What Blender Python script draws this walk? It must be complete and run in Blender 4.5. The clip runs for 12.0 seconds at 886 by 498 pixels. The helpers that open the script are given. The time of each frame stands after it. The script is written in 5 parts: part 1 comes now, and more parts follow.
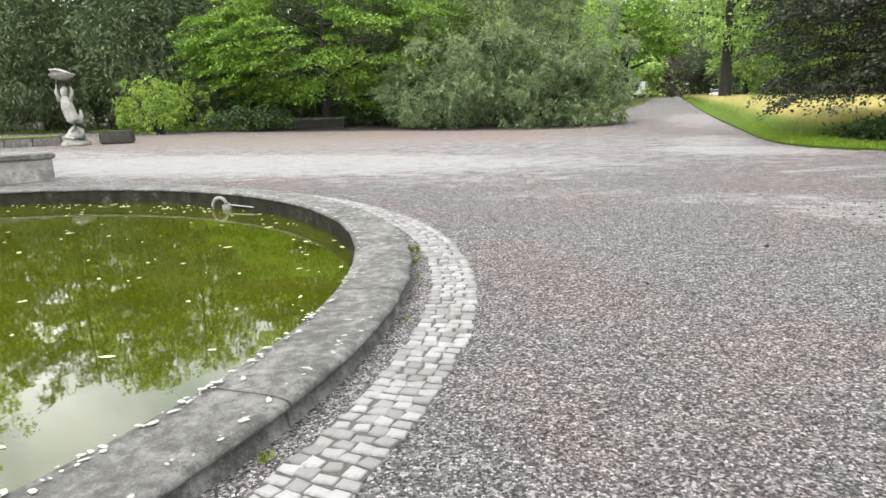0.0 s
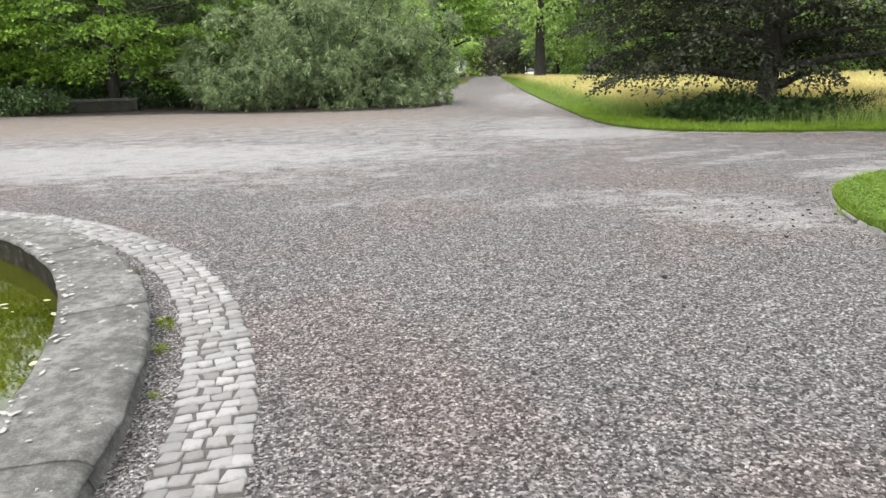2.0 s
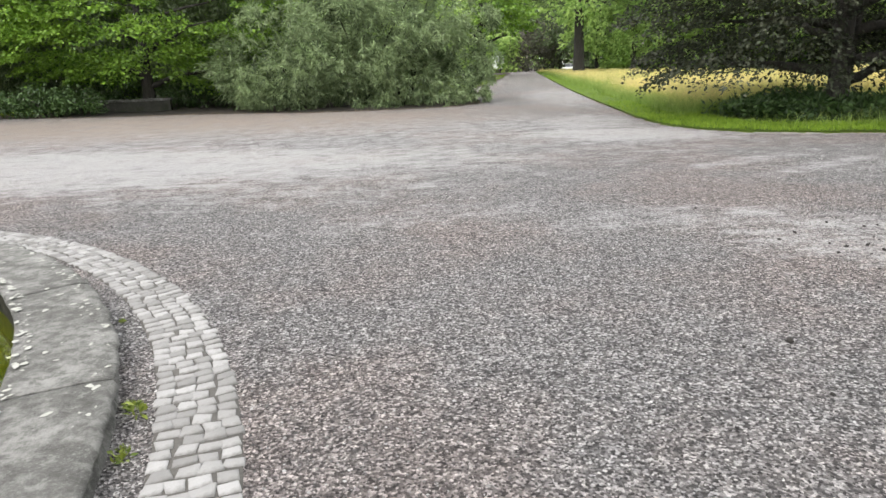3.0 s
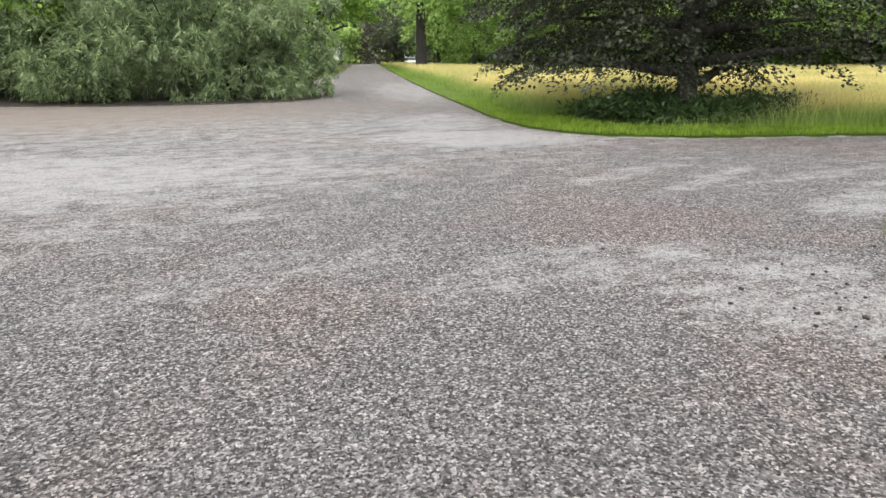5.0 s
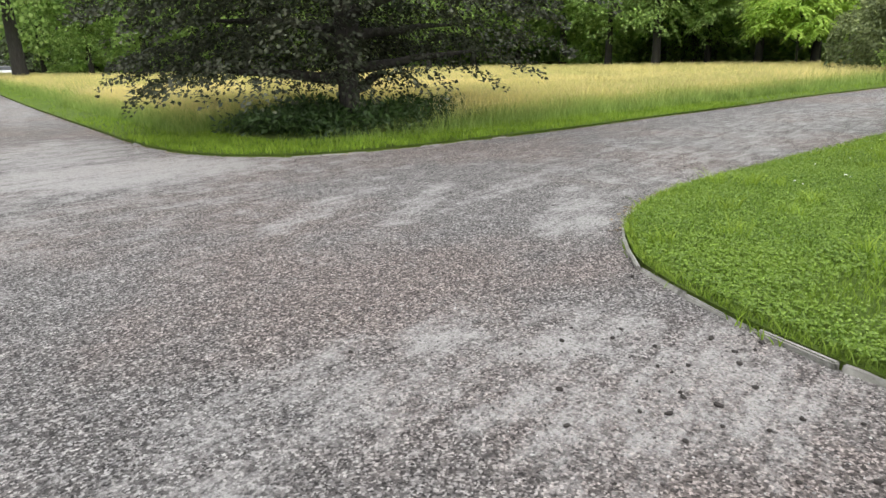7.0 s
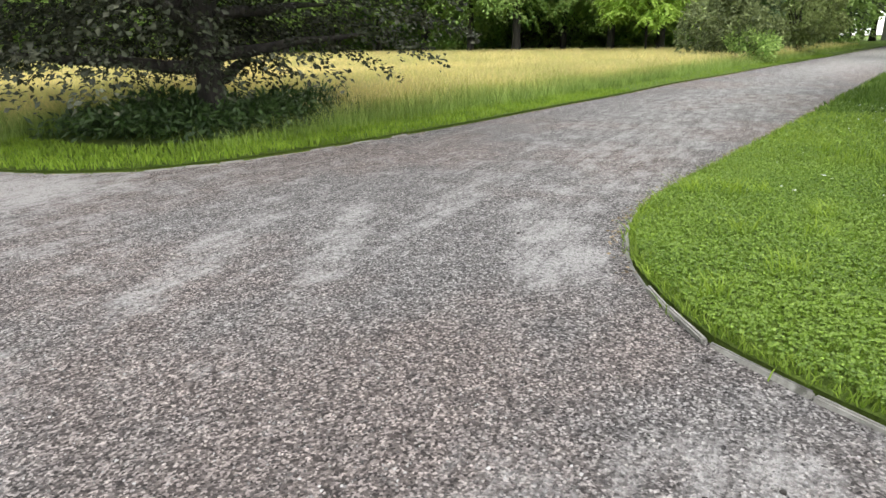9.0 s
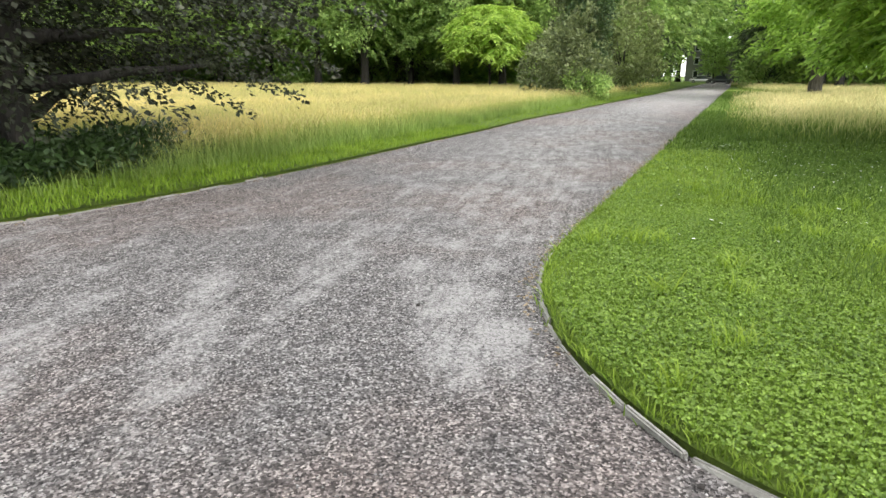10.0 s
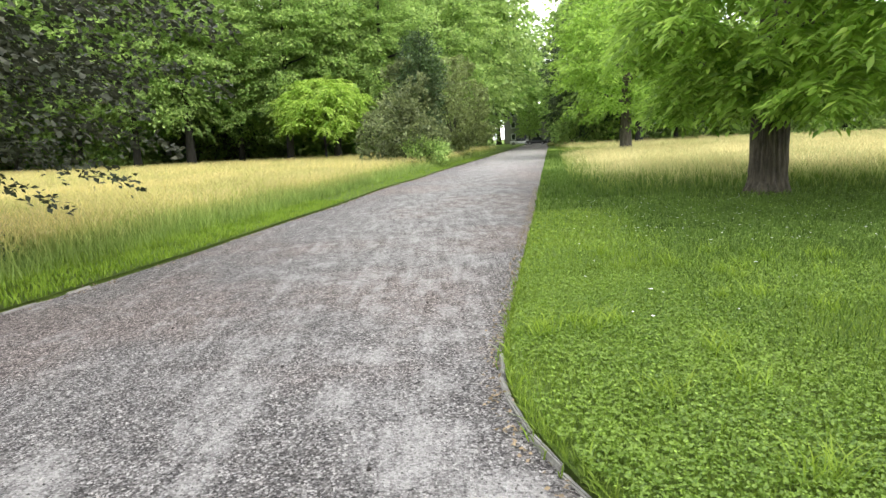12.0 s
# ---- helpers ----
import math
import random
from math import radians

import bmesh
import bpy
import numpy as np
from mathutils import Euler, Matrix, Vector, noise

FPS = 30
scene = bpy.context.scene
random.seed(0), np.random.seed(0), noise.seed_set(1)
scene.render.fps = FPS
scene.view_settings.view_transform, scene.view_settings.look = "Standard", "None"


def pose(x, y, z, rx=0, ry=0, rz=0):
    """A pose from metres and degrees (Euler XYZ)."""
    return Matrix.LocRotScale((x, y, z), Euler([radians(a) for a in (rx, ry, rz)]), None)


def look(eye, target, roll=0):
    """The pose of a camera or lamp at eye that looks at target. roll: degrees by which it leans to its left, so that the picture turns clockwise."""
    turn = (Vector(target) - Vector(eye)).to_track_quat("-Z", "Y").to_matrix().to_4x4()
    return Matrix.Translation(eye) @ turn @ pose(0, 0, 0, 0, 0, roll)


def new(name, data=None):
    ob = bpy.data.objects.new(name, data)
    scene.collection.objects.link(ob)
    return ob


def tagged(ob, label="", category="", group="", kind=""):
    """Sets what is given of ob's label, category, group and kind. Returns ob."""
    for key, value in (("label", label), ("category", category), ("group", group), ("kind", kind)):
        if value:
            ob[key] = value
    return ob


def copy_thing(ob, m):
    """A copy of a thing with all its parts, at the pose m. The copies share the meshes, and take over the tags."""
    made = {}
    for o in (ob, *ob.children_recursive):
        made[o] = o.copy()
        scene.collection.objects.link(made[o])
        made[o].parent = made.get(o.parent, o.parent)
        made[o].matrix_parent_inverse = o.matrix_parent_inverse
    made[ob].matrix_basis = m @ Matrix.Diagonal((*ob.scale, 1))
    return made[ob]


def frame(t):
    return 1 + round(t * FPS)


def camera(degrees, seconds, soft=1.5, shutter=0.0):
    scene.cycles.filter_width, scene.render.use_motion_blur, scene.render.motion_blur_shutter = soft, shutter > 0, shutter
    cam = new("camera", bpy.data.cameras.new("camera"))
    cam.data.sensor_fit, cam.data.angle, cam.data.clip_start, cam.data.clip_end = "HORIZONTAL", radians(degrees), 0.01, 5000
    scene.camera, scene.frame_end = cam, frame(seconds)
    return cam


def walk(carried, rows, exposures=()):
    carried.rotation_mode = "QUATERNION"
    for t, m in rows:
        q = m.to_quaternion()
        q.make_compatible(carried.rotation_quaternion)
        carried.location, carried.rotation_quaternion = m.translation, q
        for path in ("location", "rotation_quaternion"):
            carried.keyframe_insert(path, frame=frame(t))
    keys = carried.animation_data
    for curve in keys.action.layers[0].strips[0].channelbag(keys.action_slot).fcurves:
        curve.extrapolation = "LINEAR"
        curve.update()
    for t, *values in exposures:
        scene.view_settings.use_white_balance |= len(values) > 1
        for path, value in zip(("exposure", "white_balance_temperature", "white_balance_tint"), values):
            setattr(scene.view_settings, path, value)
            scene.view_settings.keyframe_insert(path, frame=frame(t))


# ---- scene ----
cam = camera(69.4, 12.0)

PATH = [
    (0, (-0.067, -0.256, 1.437), (-0.257, 1.68, 0.975), -1.6),
    (0.5, (-0.015, 0.263, 1.428), (0.278, 2.193, 0.991), 2.2),
    (1, (0.037, 0.784, 1.445), (0.387, 2.71, 1.036), 2.3),
    (1.5, (0.04, 1.315, 1.441), (0.404, 3.226, 0.979), 0.6),
    (2, (0.125, 1.837, 1.432), (0.447, 3.737, 0.896), -1.3),
    (2.5, (0.175, 2.36, 1.456), (0.448, 4.28, 0.968), 0.1),
    (2.7, (0.184, 2.572, 1.466), (0.43, 4.482, 0.926), -1.0),
    (4.3, (0.375, 4.119, 1.446), (0.554, 6.034, 0.896), -3.0),
    (4.5, (0.434, 4.335, 1.446), (0.674, 6.25, 0.921), -3.3),
    (5, (0.596, 4.798, 1.468), (1.264, 6.593, 0.893), -0.2),
    (5.5, (0.757, 5.261, 1.482), (1.809, 6.841, 0.85), 0.6),
    (6, (0.95, 5.714, 1.502), (2.04, 7.275, 0.891), 0.9),
    (6.5, (1.113, 6.154, 1.524), (2.434, 7.557, 0.986), -1.0),
    (7, (1.35, 6.503, 1.529), (2.833, 7.717, 0.955), -1.1),
    (7.2, (1.462, 6.659, 1.527), (2.93, 7.892, 0.955), -0.9),
    (8.8, (2.322, 7.908, 1.526), (3.972, 8.874, 0.941), -0.7),
    (9, (2.464, 8.077, 1.51), (4.161, 8.936, 0.892), -1.0),
    (9.5, (2.834, 8.401, 1.526), (4.634, 9.072, 0.971), -2.2),
    (10, (3.225, 8.675, 1.54), (5.103, 9.117, 1.012), 0.3),
    (10.5, (3.568, 8.95, 1.548), (5.521, 9.051, 1.129), -0.9),
    (11, (3.907, 9.172, 1.527), (5.859, 9.379, 1.143), -2.0),
    (11.5, (4.202, 9.331, 1.521), (6.174, 9.299, 1.189), -1.1),
    (12, (4.357, 9.447, 1.537), (6.329, 9.407, 1.205), -2.6),
]
walk(cam, [(t, look(eye, target, roll)) for t, eye, target, roll in PATH], [(0.0, 1.36), (1.0, 1.3), (2.5, 1.22), (4.5, 1.2), (7.0, 1.03), (9.5, 1.18), (12.0, 1.34)])

# ---- world and light ----
world = bpy.data.worlds.new("overcast_sky")
scene.world = world
world.use_nodes = True
wn, wl = world.node_tree.nodes, world.node_tree.links
wn.clear()
w_out = wn.new("ShaderNodeOutputWorld")
w_bg = wn.new("ShaderNodeBackground")
w_sky = wn.new("ShaderNodeTexSky")
w_sky.sky_type = "NISHITA"
w_sky.sun_disc = False
w_sky.sun_elevation = radians(52)
w_sky.sun_rotation = radians(200)
w_sky.dust_density = 3.0
w_co = wn.new("ShaderNodeTexCoord")
w_noise = wn.new("ShaderNodeTexNoise")
w_noise.inputs["Scale"].default_value = 3.5
w_noise.inputs["Detail"].default_value = 6
w_ramp = wn.new("ShaderNodeValToRGB")
w_ramp.color_ramp.elements[0].position, w_ramp.color_ramp.elements[0].color = 0.35, (6.5, 7.1, 8.0, 1)
w_ramp.color_ramp.elements[1].position, w_ramp.color_ramp.elements[1].color = 0.65, (20.0, 19.8, 19.2, 1)
w_mix = wn.new("ShaderNodeMix")
w_mix.data_type = "RGBA"
w_mix.inputs["Factor"].default_value = 0.8
wl.new(w_co.outputs["Generated"], w_noise.inputs["Vector"])
wl.new(w_noise.outputs["Fac"], w_ramp.inputs["Fac"])
wl.new(w_sky.outputs["Color"], w_mix.inputs["A"])
wl.new(w_ramp.outputs["Color"], w_mix.inputs["B"])
wl.new(w_mix.outputs["Result"], w_bg.inputs["Color"])
wl.new(w_bg.outputs["Background"], w_out.inputs["Surface"])
w_bg.inputs["Strength"].default_value = 0.1

sun = new("sun", bpy.data.lights.new("sun", "SUN"))
sun.data.energy = 1.0
sun.data.angle = radians(26)
sun.data.color = (1.0, 0.95, 0.88)
sun.matrix_world = look((-25, -35, 60), (0, 0, 0))


# ---- material helpers ----
class Nodes:
    """A node material and short calls to wire it."""

    def __init__(self, name):
        self.mat = bpy.data.materials.new(name)
        self.mat.use_nodes = True
        self.tree = self.mat.node_tree
        self.bsdf = self.tree.nodes["Principled BSDF"]
        self.out = self.tree.nodes["Material Output"]
        self.coord = self.tree.nodes.new("ShaderNodeTexCoord").outputs["Object"]

    def node(self, kind):
        return self.tree.nodes.new(kind)

    def link(self, a, b):
        self.tree.links.new(a, b)

    def set(self, socket, value):
        if hasattr(value, "links"):
            self.link(value, socket)
        else:
            socket.default_value = value

    def noise(self, scale, detail=4.0, rough=0.55, vec=None):
        n = self.node("ShaderNodeTexNoise")
        n.inputs["Scale"].default_value, n.inputs["Detail"].default_value, n.inputs["Roughness"].default_value = scale, detail, rough
        self.link(vec or self.coord, n.inputs["Vector"])
        return n.outputs["Fac"]

    def voronoi(self, scale, out="Color", feature="F1", vec=None):
        n = self.node("ShaderNodeTexVoronoi")
        n.feature = feature
        n.inputs["Scale"].default_value = scale
        self.link(vec or self.coord, n.inputs["Vector"])
        return n.outputs[out]

    def ramp(self, fac, *stops):
        n = self.node("ShaderNodeValToRGB")
        r = n.color_ramp
        while len(r.elements) < len(stops):
            r.elements.new(0.5)
        for e, (p, c) in zip(r.elements, stops):
            e.position = p
            e.color = (*c, 1) if len(c) == 3 else c
        self.link(fac, n.inputs["Fac"])
        return n.outputs["Color"]

    def mix(self, fac, a, b, blend="MIX"):
        n = self.node("ShaderNodeMix")
        n.data_type, n.blend_type = "RGBA", blend
        self.set(n.inputs["Factor"], fac)
        self.set(n.inputs["A"], a if hasattr(a, "links") else (*a, 1))
        self.set(n.inputs["B"], b if hasattr(b, "links") else (*b, 1))
        return n.outputs["Result"]

    def math(self, op, a, b=0.0, c=0.0, clamp=False):
        n = self.node("ShaderNodeMath")
        n.operation, n.use_clamp = op, clamp
        for s, v in zip(n.inputs, (a, b, c)):
            self.set(s, v)
        return n.outputs["Value"]

    def span(self, fac, lo, hi, a=0.0, b=1.0):
        n = self.node("ShaderNodeMapRange")
        n.interpolation_type = "SMOOTHSTEP"
        for s, v in zip(n.inputs, (fac, lo, hi, a, b)):
            self.set(s, v)
        return n.outputs["Result"]

    def axis(self, which):
        n = self.node("ShaderNodeSeparateXYZ")
        self.link(self.coord, n.inputs[0])
        return n.outputs[which]

    def blot(self, x, y, rx, ry, turn=0.0):
        """A soft worn patch: 1 in its middle, 0 at its edge."""
        n = self.node("ShaderNodeMapping")
        n.vector_type = "TEXTURE"
        n.inputs["Location"].default_value = (x, y, 0)
        n.inputs["Rotation"].default_value = (0, 0, radians(turn))
        n.inputs["Scale"].default_value = (rx, ry, 50)
        self.link(self.coord, n.inputs["Vector"])
        g = self.node("ShaderNodeVectorMath")
        g.operation = "LENGTH"
        self.link(n.outputs[0], g.inputs[0])
        return self.span(g.outputs["Value"], 1.0, 0.25)

    def bump(self, height, strength=0.5, dist=0.01):
        n = self.node("ShaderNodeBump")
        n.inputs["Strength"].default_value, n.inputs["Distance"].default_value = strength, dist
        self.link(height, n.inputs["Height"])
        self.link(n.outputs["Normal"], self.bsdf.inputs["Normal"])

    def done(self, color, rough=0.8, metal=0.0, spec=0.5):
        self.set(self.bsdf.inputs["Base Color"], color if hasattr(color, "links") else (*color, 1))
        self.set(self.bsdf.inputs["Roughness"], rough)
        self.bsdf.inputs["Metallic"].default_value = metal
        self.bsdf.inputs["Specular IOR Level"].default_value = spec
        return self.mat


def leaf_material(name, dark, light, tip=None, rough=0.45, glow=0.35, spec=0.4):
    """Foliage: colour varies leaf by leaf and in broad drifts, and lets some light through."""
    m = Nodes(name)
    geo = m.node("ShaderNodeNewGeometry").outputs["Random Per Island"]
    c = m.mix(geo, dark, light)
    drift = m.span(m.noise(0.9, 3), 0.35, 0.65)
    c = m.mix(m.math("MULTIPLY", drift, 0.55), c, light if tip is None else tip)
    fleck = m.span(geo, 0.93, 1.0, 0.0, 0.5)
    c = m.mix(fleck, c, tuple(min(1, v * 1.9 + 0.02) for v in light))
    m.done(c, rough, 0.0, spec)
    tr = m.node("ShaderNodeBsdfTranslucent")
    m.link(c, tr.inputs["Color"])
    add = m.node("ShaderNodeMixShader")
    add.inputs[0].default_value = glow
    m.link(m.bsdf.outputs[0], add.inputs[1])
    m.link(tr.outputs[0], add.inputs[2])
    m.link(add.outputs[0], m.out.inputs["Surface"])
    return m.mat


def bark_material(name, dark, light, scale=6.0, moss=0.5):
    m = Nodes(name)
    mp = m.node("ShaderNodeMapping")
    mp.inputs["Scale"].default_value = (1, 1, 0.18)
    m.link(m.coord, mp.inputs["Vector"])
    a = m.noise(scale * 2.2, 6, 0.65, mp.outputs[0])
    b = m.voronoi(scale * 1.6, "Distance", "F1", mp.outputs[0])
    c = m.ramp(a, (0.3, dark), (0.7, light))
    c = m.mix(m.span(m.noise(0.8, 3), 0.5, 0.75, 0, moss), c, (0.07, 0.085, 0.04))
    m.bump(m.math("ADD", a, b), 0.9, 0.05)
    return m.done(c, 0.9)


def gravel_material(name):
    m = Nodes(name)
    grain = m.voronoi(84, "Color")
    gr = m.node("ShaderNodeSeparateColor")
    m.link(grain, gr.inputs[0])
    stone = m.ramp(gr.outputs[0], (0.0, (0.022, 0.021, 0.021)), (0.35, (0.100, 0.096, 0.095)), (0.70, (0.225, 0.218, 0.217)), (1.0, (0.52, 0.51, 0.505)))
    fine = m.noise(210, 3, 0.7)
    stone = m.mix(0.15, stone, m.ramp(fine, (0.3, (0.032, 0.029, 0.028)), (0.7, (0.19, 0.18, 0.178))))
    # handfuls of darker and paler chippings
    mid = m.noise(24, 5, 0.72)
    clump = m.noise(7.5, 5, 0.7)
    stone = m.mix(1.0, stone, m.ramp(mid, (0.36, (0.66, 0.66, 0.67)), (0.5, (1.0, 0.99, 0.985)), (0.64, (1.42, 1.40, 1.39))), "MULTIPLY")
    stone = m.mix(1.0, stone, m.ramp(clump, (0.36, (0.78, 0.78, 0.79)), (0.64, (1.22, 1.20, 1.19))), "MULTIPLY")
    pink = m.mix(1.0, stone, (1.07, 0.97, 0.93), "MULTIPLY")
    drift = m.span(m.noise(0.33, 4, 0.6), 0.42, 0.62)
    c = m.mix(drift, stone, pink)
    # worn, dusty places where the fines lie open, and wheel streaks along the eastern path
    dust = m.mix(fine, (0.36, 0.347, 0.341), (0.58, 0.565, 0.56))
    streak_map = m.node("ShaderNodeMapping")
    streak_map.inputs["Rotation"].default_value = (0, 0, radians(8))
    streak_map.inputs["Scale"].default_value = (0.3, 2.6, 1)
    m.link(m.coord, streak_map.inputs["Vector"])
    streak = m.math("MULTIPLY", m.span(m.noise(1.3, 6, 0.65, streak_map.outputs[0]), 0.48, 0.62), m.math("MULTIPLY", m.blot(15, 10.4, 17, 4.6, -9), 0.42))
    spots = streak
    for b in ((-2, 18, 20, 7.6, -4, 0.66), (-6.5, 14.8, 12, 3.6, -8, 1.2), (-14, 18.5, 7, 2.6, -20, 0.9), (5.6, 16.0, 3.0, 1.9, -25, 1.2), (5.9, 19, 2.0, 3.6, -18, 0.95), (9.6, 34, 2.2, 12, -14, 0.7),
              (7.1, 9.45, 1.5, 0.5, 20, 0.85), (8.7, 9.9, 2.2, 0.6, 4, 0.62), (6.6, 11.1, 1.9, 0.35, 25, 0.7), (6.1, 11.9, 2.6, 0.35, 22, 0.7), (8.3, 10.8, 2.2, 0.35, 6, 0.65),
              (13, 9.5, 5, 1.3, -10, 0.65), (4.2, 7.6, 1.6, 1.1, -35, 0.75), (3.6, 8.5, 1.2, 0.7, 0, 0.65), (2.7, 8.6, 1.4, 0.6, 0, 0.6), (0.8, 13.4, 4.0, 1.6, -5, 0.55),
              (-1.2, 11.2, 3.6, 1.4, -5, 0.6), (0.9, 9.3, 1.8, 0.8, 10, 0.5), (20, 9.0, 15, 2.6, -10, 0.62), (9.4, 9.4, 3.0, 0.6, -8, 0.6), (60, 1.5, 42, 3.4, -11, 0.9), (27, 8.4, 10, 2.2, -11, 0.55)):
        s = m.math("MULTIPLY", m.blot(b[0], b[1], b[2] * 1.3, b[3] * 1.3, b[4]), b[5] * 0.64)
        spots = m.math("MAXIMUM", spots, s)
    rag = m.math("ADD", m.math("MULTIPLY", m.math("SUBTRACT", m.noise(2.4, 9, 0.75), 0.5), 1.9), m.math("ADD", m.math("MULTIPLY", m.math("SUBTRACT", m.noise(2.8, 8, 0.72, streak_map.outputs[0]), 0.5), 1.3), m.math("MULTIPLY", m.math("SUBTRACT", mid, 0.5), 1.0)))
    worn = m.span(m.math("ADD", spots, rag), 0.16, 0.80)
    c = m.mix(m.math("MULTIPLY", worn, m.span(gr.outputs[1], 0.0, 1.0, 0.42, 0.98)), c, dust)
    # leaf mould and rust-brown earth before the shrubs
    earth = m.blot(-8, 25, 19, 7.6, -5)
    earth = m.math("MULTIPLY", earth, m.span(m.noise(1.5, 5), 0.3, 0.6, 0.5, 1.0))
    c = m.mix(m.math("MULTIPLY", earth, 0.8), c, m.mix(fine, (0.22, 0.178, 0.148), (0.35, 0.292, 0.25)))
    m.bump(m.math("ADD", m.voronoi(84, "Distance"), m.math("ADD", m.math("MULTIPLY", fine, 0.6), m.math("MULTIPLY", mid, 0.8))), 1.0, 0.024)
    return m.done(c, 0.92, 0, 0.25)


def stone_material(name, dark, light, stain=(0.09, 0.085, 0.075), scale=1.0):
    m = Nodes(name)
    a = m.noise(4 * scale, 7, 0.65)
    f = m.noise(60 * scale, 5, 0.7)
    c = m.ramp(a, (0.3, dark), (0.68, light))
    c = m.mix(m.math("MULTIPLY", f, 0.45), c, light)
    c = m.mix(m.span(m.noise(1.7 * scale, 6, 0.7), 0.52, 0.68, 0, 0.75), c, stain)
    c = m.mix(m.span(m.noise(9 * scale, 5, 0.7), 0.66, 0.72, 0, 0.8), c, (0.34, 0.335, 0.31))
    m.bump(m.math("ADD", f, m.math("MULTIPLY", a, 2.0)), 0.55, 0.012)
    return m.done(c, 0.88)


def coping_material(name):
    """Weathered cast stone: pale worn flats, black grime, grit and chips."""
    m = Nodes(name)
    big = m.noise(2.6, 8, 0.68)
    mid = m.noise(13, 7, 0.72)
    grit = m.noise(95, 4, 0.75)
    c = m.ramp(big, (0.34, (0.060, 0.058, 0.052)), (0.5, (0.125, 0.121, 0.113)), (0.66, (0.225, 0.22, 0.208)))
    c = m.mix(m.span(mid, 0.46, 0.62, 0, 0.75), c, (0.055, 0.053, 0.047))
    c = m.mix(m.span(mid, 0.48, 0.36, 0, 0.55), c, (0.24, 0.235, 0.22))
    c = m.mix(m.span(grit, 0.5, 0.8, 0, 0.6), c, (0.30, 0.295, 0.28))
    c = m.mix(m.span(grit, 0.45, 0.25, 0, 0.6), c, (0.03, 0.029, 0.026))
    m.bump(m.math("ADD", grit, m.math("MULTIPLY", mid, 2.5)), 0.75, 0.014)
    return m.done(c, 0.9)


def plain_material(name, color, rough=0.7, metal=0.0, vary=0.25, scale=20.0, bump=0.2):
    m = Nodes(name)
    f = m.noise(scale, 5, 0.6)
    lo = tuple(v * (1 - vary) for v in color)
    hi = tuple(min(1, v * (1 + vary)) for v in color)
    if bump:
        m.bump(f, bump, 0.01)
    return m.done(m.mix(f, lo, hi), rough, metal)


def grass_material(name, low, high, straw, z0, z1, glow=0.3):
    """Blades: green at the foot, paler or straw-coloured towards the seed heads."""
    m = Nodes(name)
    geo = m.node("ShaderNodeNewGeometry").outputs["Random Per Island"]
    c = m.mix(geo, low, high)
    c = m.mix(m.span(m.noise(1.4, 5, 0.65), 0.46, 0.62, 0, 0.55), c, tuple(v * 0.55 for v in low))
    drift = m.span(m.noise(0.25, 4, 0.6), 0.35, 0.65, 0.45, 1.0)
    c = m.mix(m.math("MULTIPLY", m.span(m.axis("Z"), z0, z1), drift), c, m.mix(geo, straw, tuple(min(1, v * 1.35) for v in straw)))
    m.done(c, 0.6, 0, 0.25)
    tr = m.node("ShaderNodeBsdfTranslucent")
    m.link(c, tr.inputs["Color"])
    mx = m.node("ShaderNodeMixShader")
    mx.inputs[0].default_value = glow
    m.link(m.bsdf.outputs[0], mx.inputs[1])
    m.link(tr.outputs[0], mx.inputs[2])
    m.link(mx.outputs[0], m.out.inputs["Surface"])
    return m.mat


def turf_material(name):
    m = Nodes(name)
    f = m.noise(45, 6, 0.7)
    c = m.ramp(f, (0.25, (0.045, 0.075, 0.012)), (0.5, (0.095, 0.155, 0.02)), (0.8, (0.17, 0.245, 0.04)))
    c = m.mix(m.span(m.noise(0.35, 5, 0.6), 0.4, 0.65, 0, 0.6), c, (0.15, 0.215, 0.03))
    m.bump(f, 0.9, 0.04)
    return m.done(c, 0.9, 0, 0.2)


def water_material(name):
    m = Nodes(name)
    f = m.noise(1.3, 5, 0.6)
    c = m.ramp(f, (0.3, (0.032, 0.040, 0.001)), (0.7, (0.056, 0.062, 0.002)))
    m.bump(m.noise(7, 3), 0.03, 0.01)
    return m.done(c, 0.02, 0, 0.9)


def slime_material(name):
    """Blackened stone with pale mineral runs."""
    m = Nodes(name)
    f = m.noise(5, 7, 0.7)
    c = m.ramp(f, (0.35, (0.008, 0.008, 0.005)), (0.58, (0.022, 0.021, 0.015)), (0.72, (0.085, 0.08, 0.065)))
    m.bump(f, 0.6, 0.02)
    return m.done(c, 0.95, 0, 0.1)


def sett_material(name):
    m = Nodes(name)
    r = m.node("ShaderNodeObjectInfo").outputs["Random"]
    g = m.node("ShaderNodeNewGeometry").outputs["Random Per Island"]
    r = m.math("FRACT", m.math("ADD", r, g))
    c = m.ramp(r, (0.0, (0.17, 0.165, 0.16)), (0.5, (0.25, 0.243, 0.238)), (1.0, (0.34, 0.333, 0.328)))
    f = m.noise(55, 5, 0.7)
    c = m.mix(m.math("MULTIPLY", f, 0.4), c, (0.11, 0.105, 0.096))
    c = m.mix(m.span(m.noise(3.5, 6, 0.7), 0.5, 0.62, 0, 0.5), c, (0.13, 0.125, 0.115))
    m.bump(f, 0.7, 0.01)
    return m.done(c, 0.85)


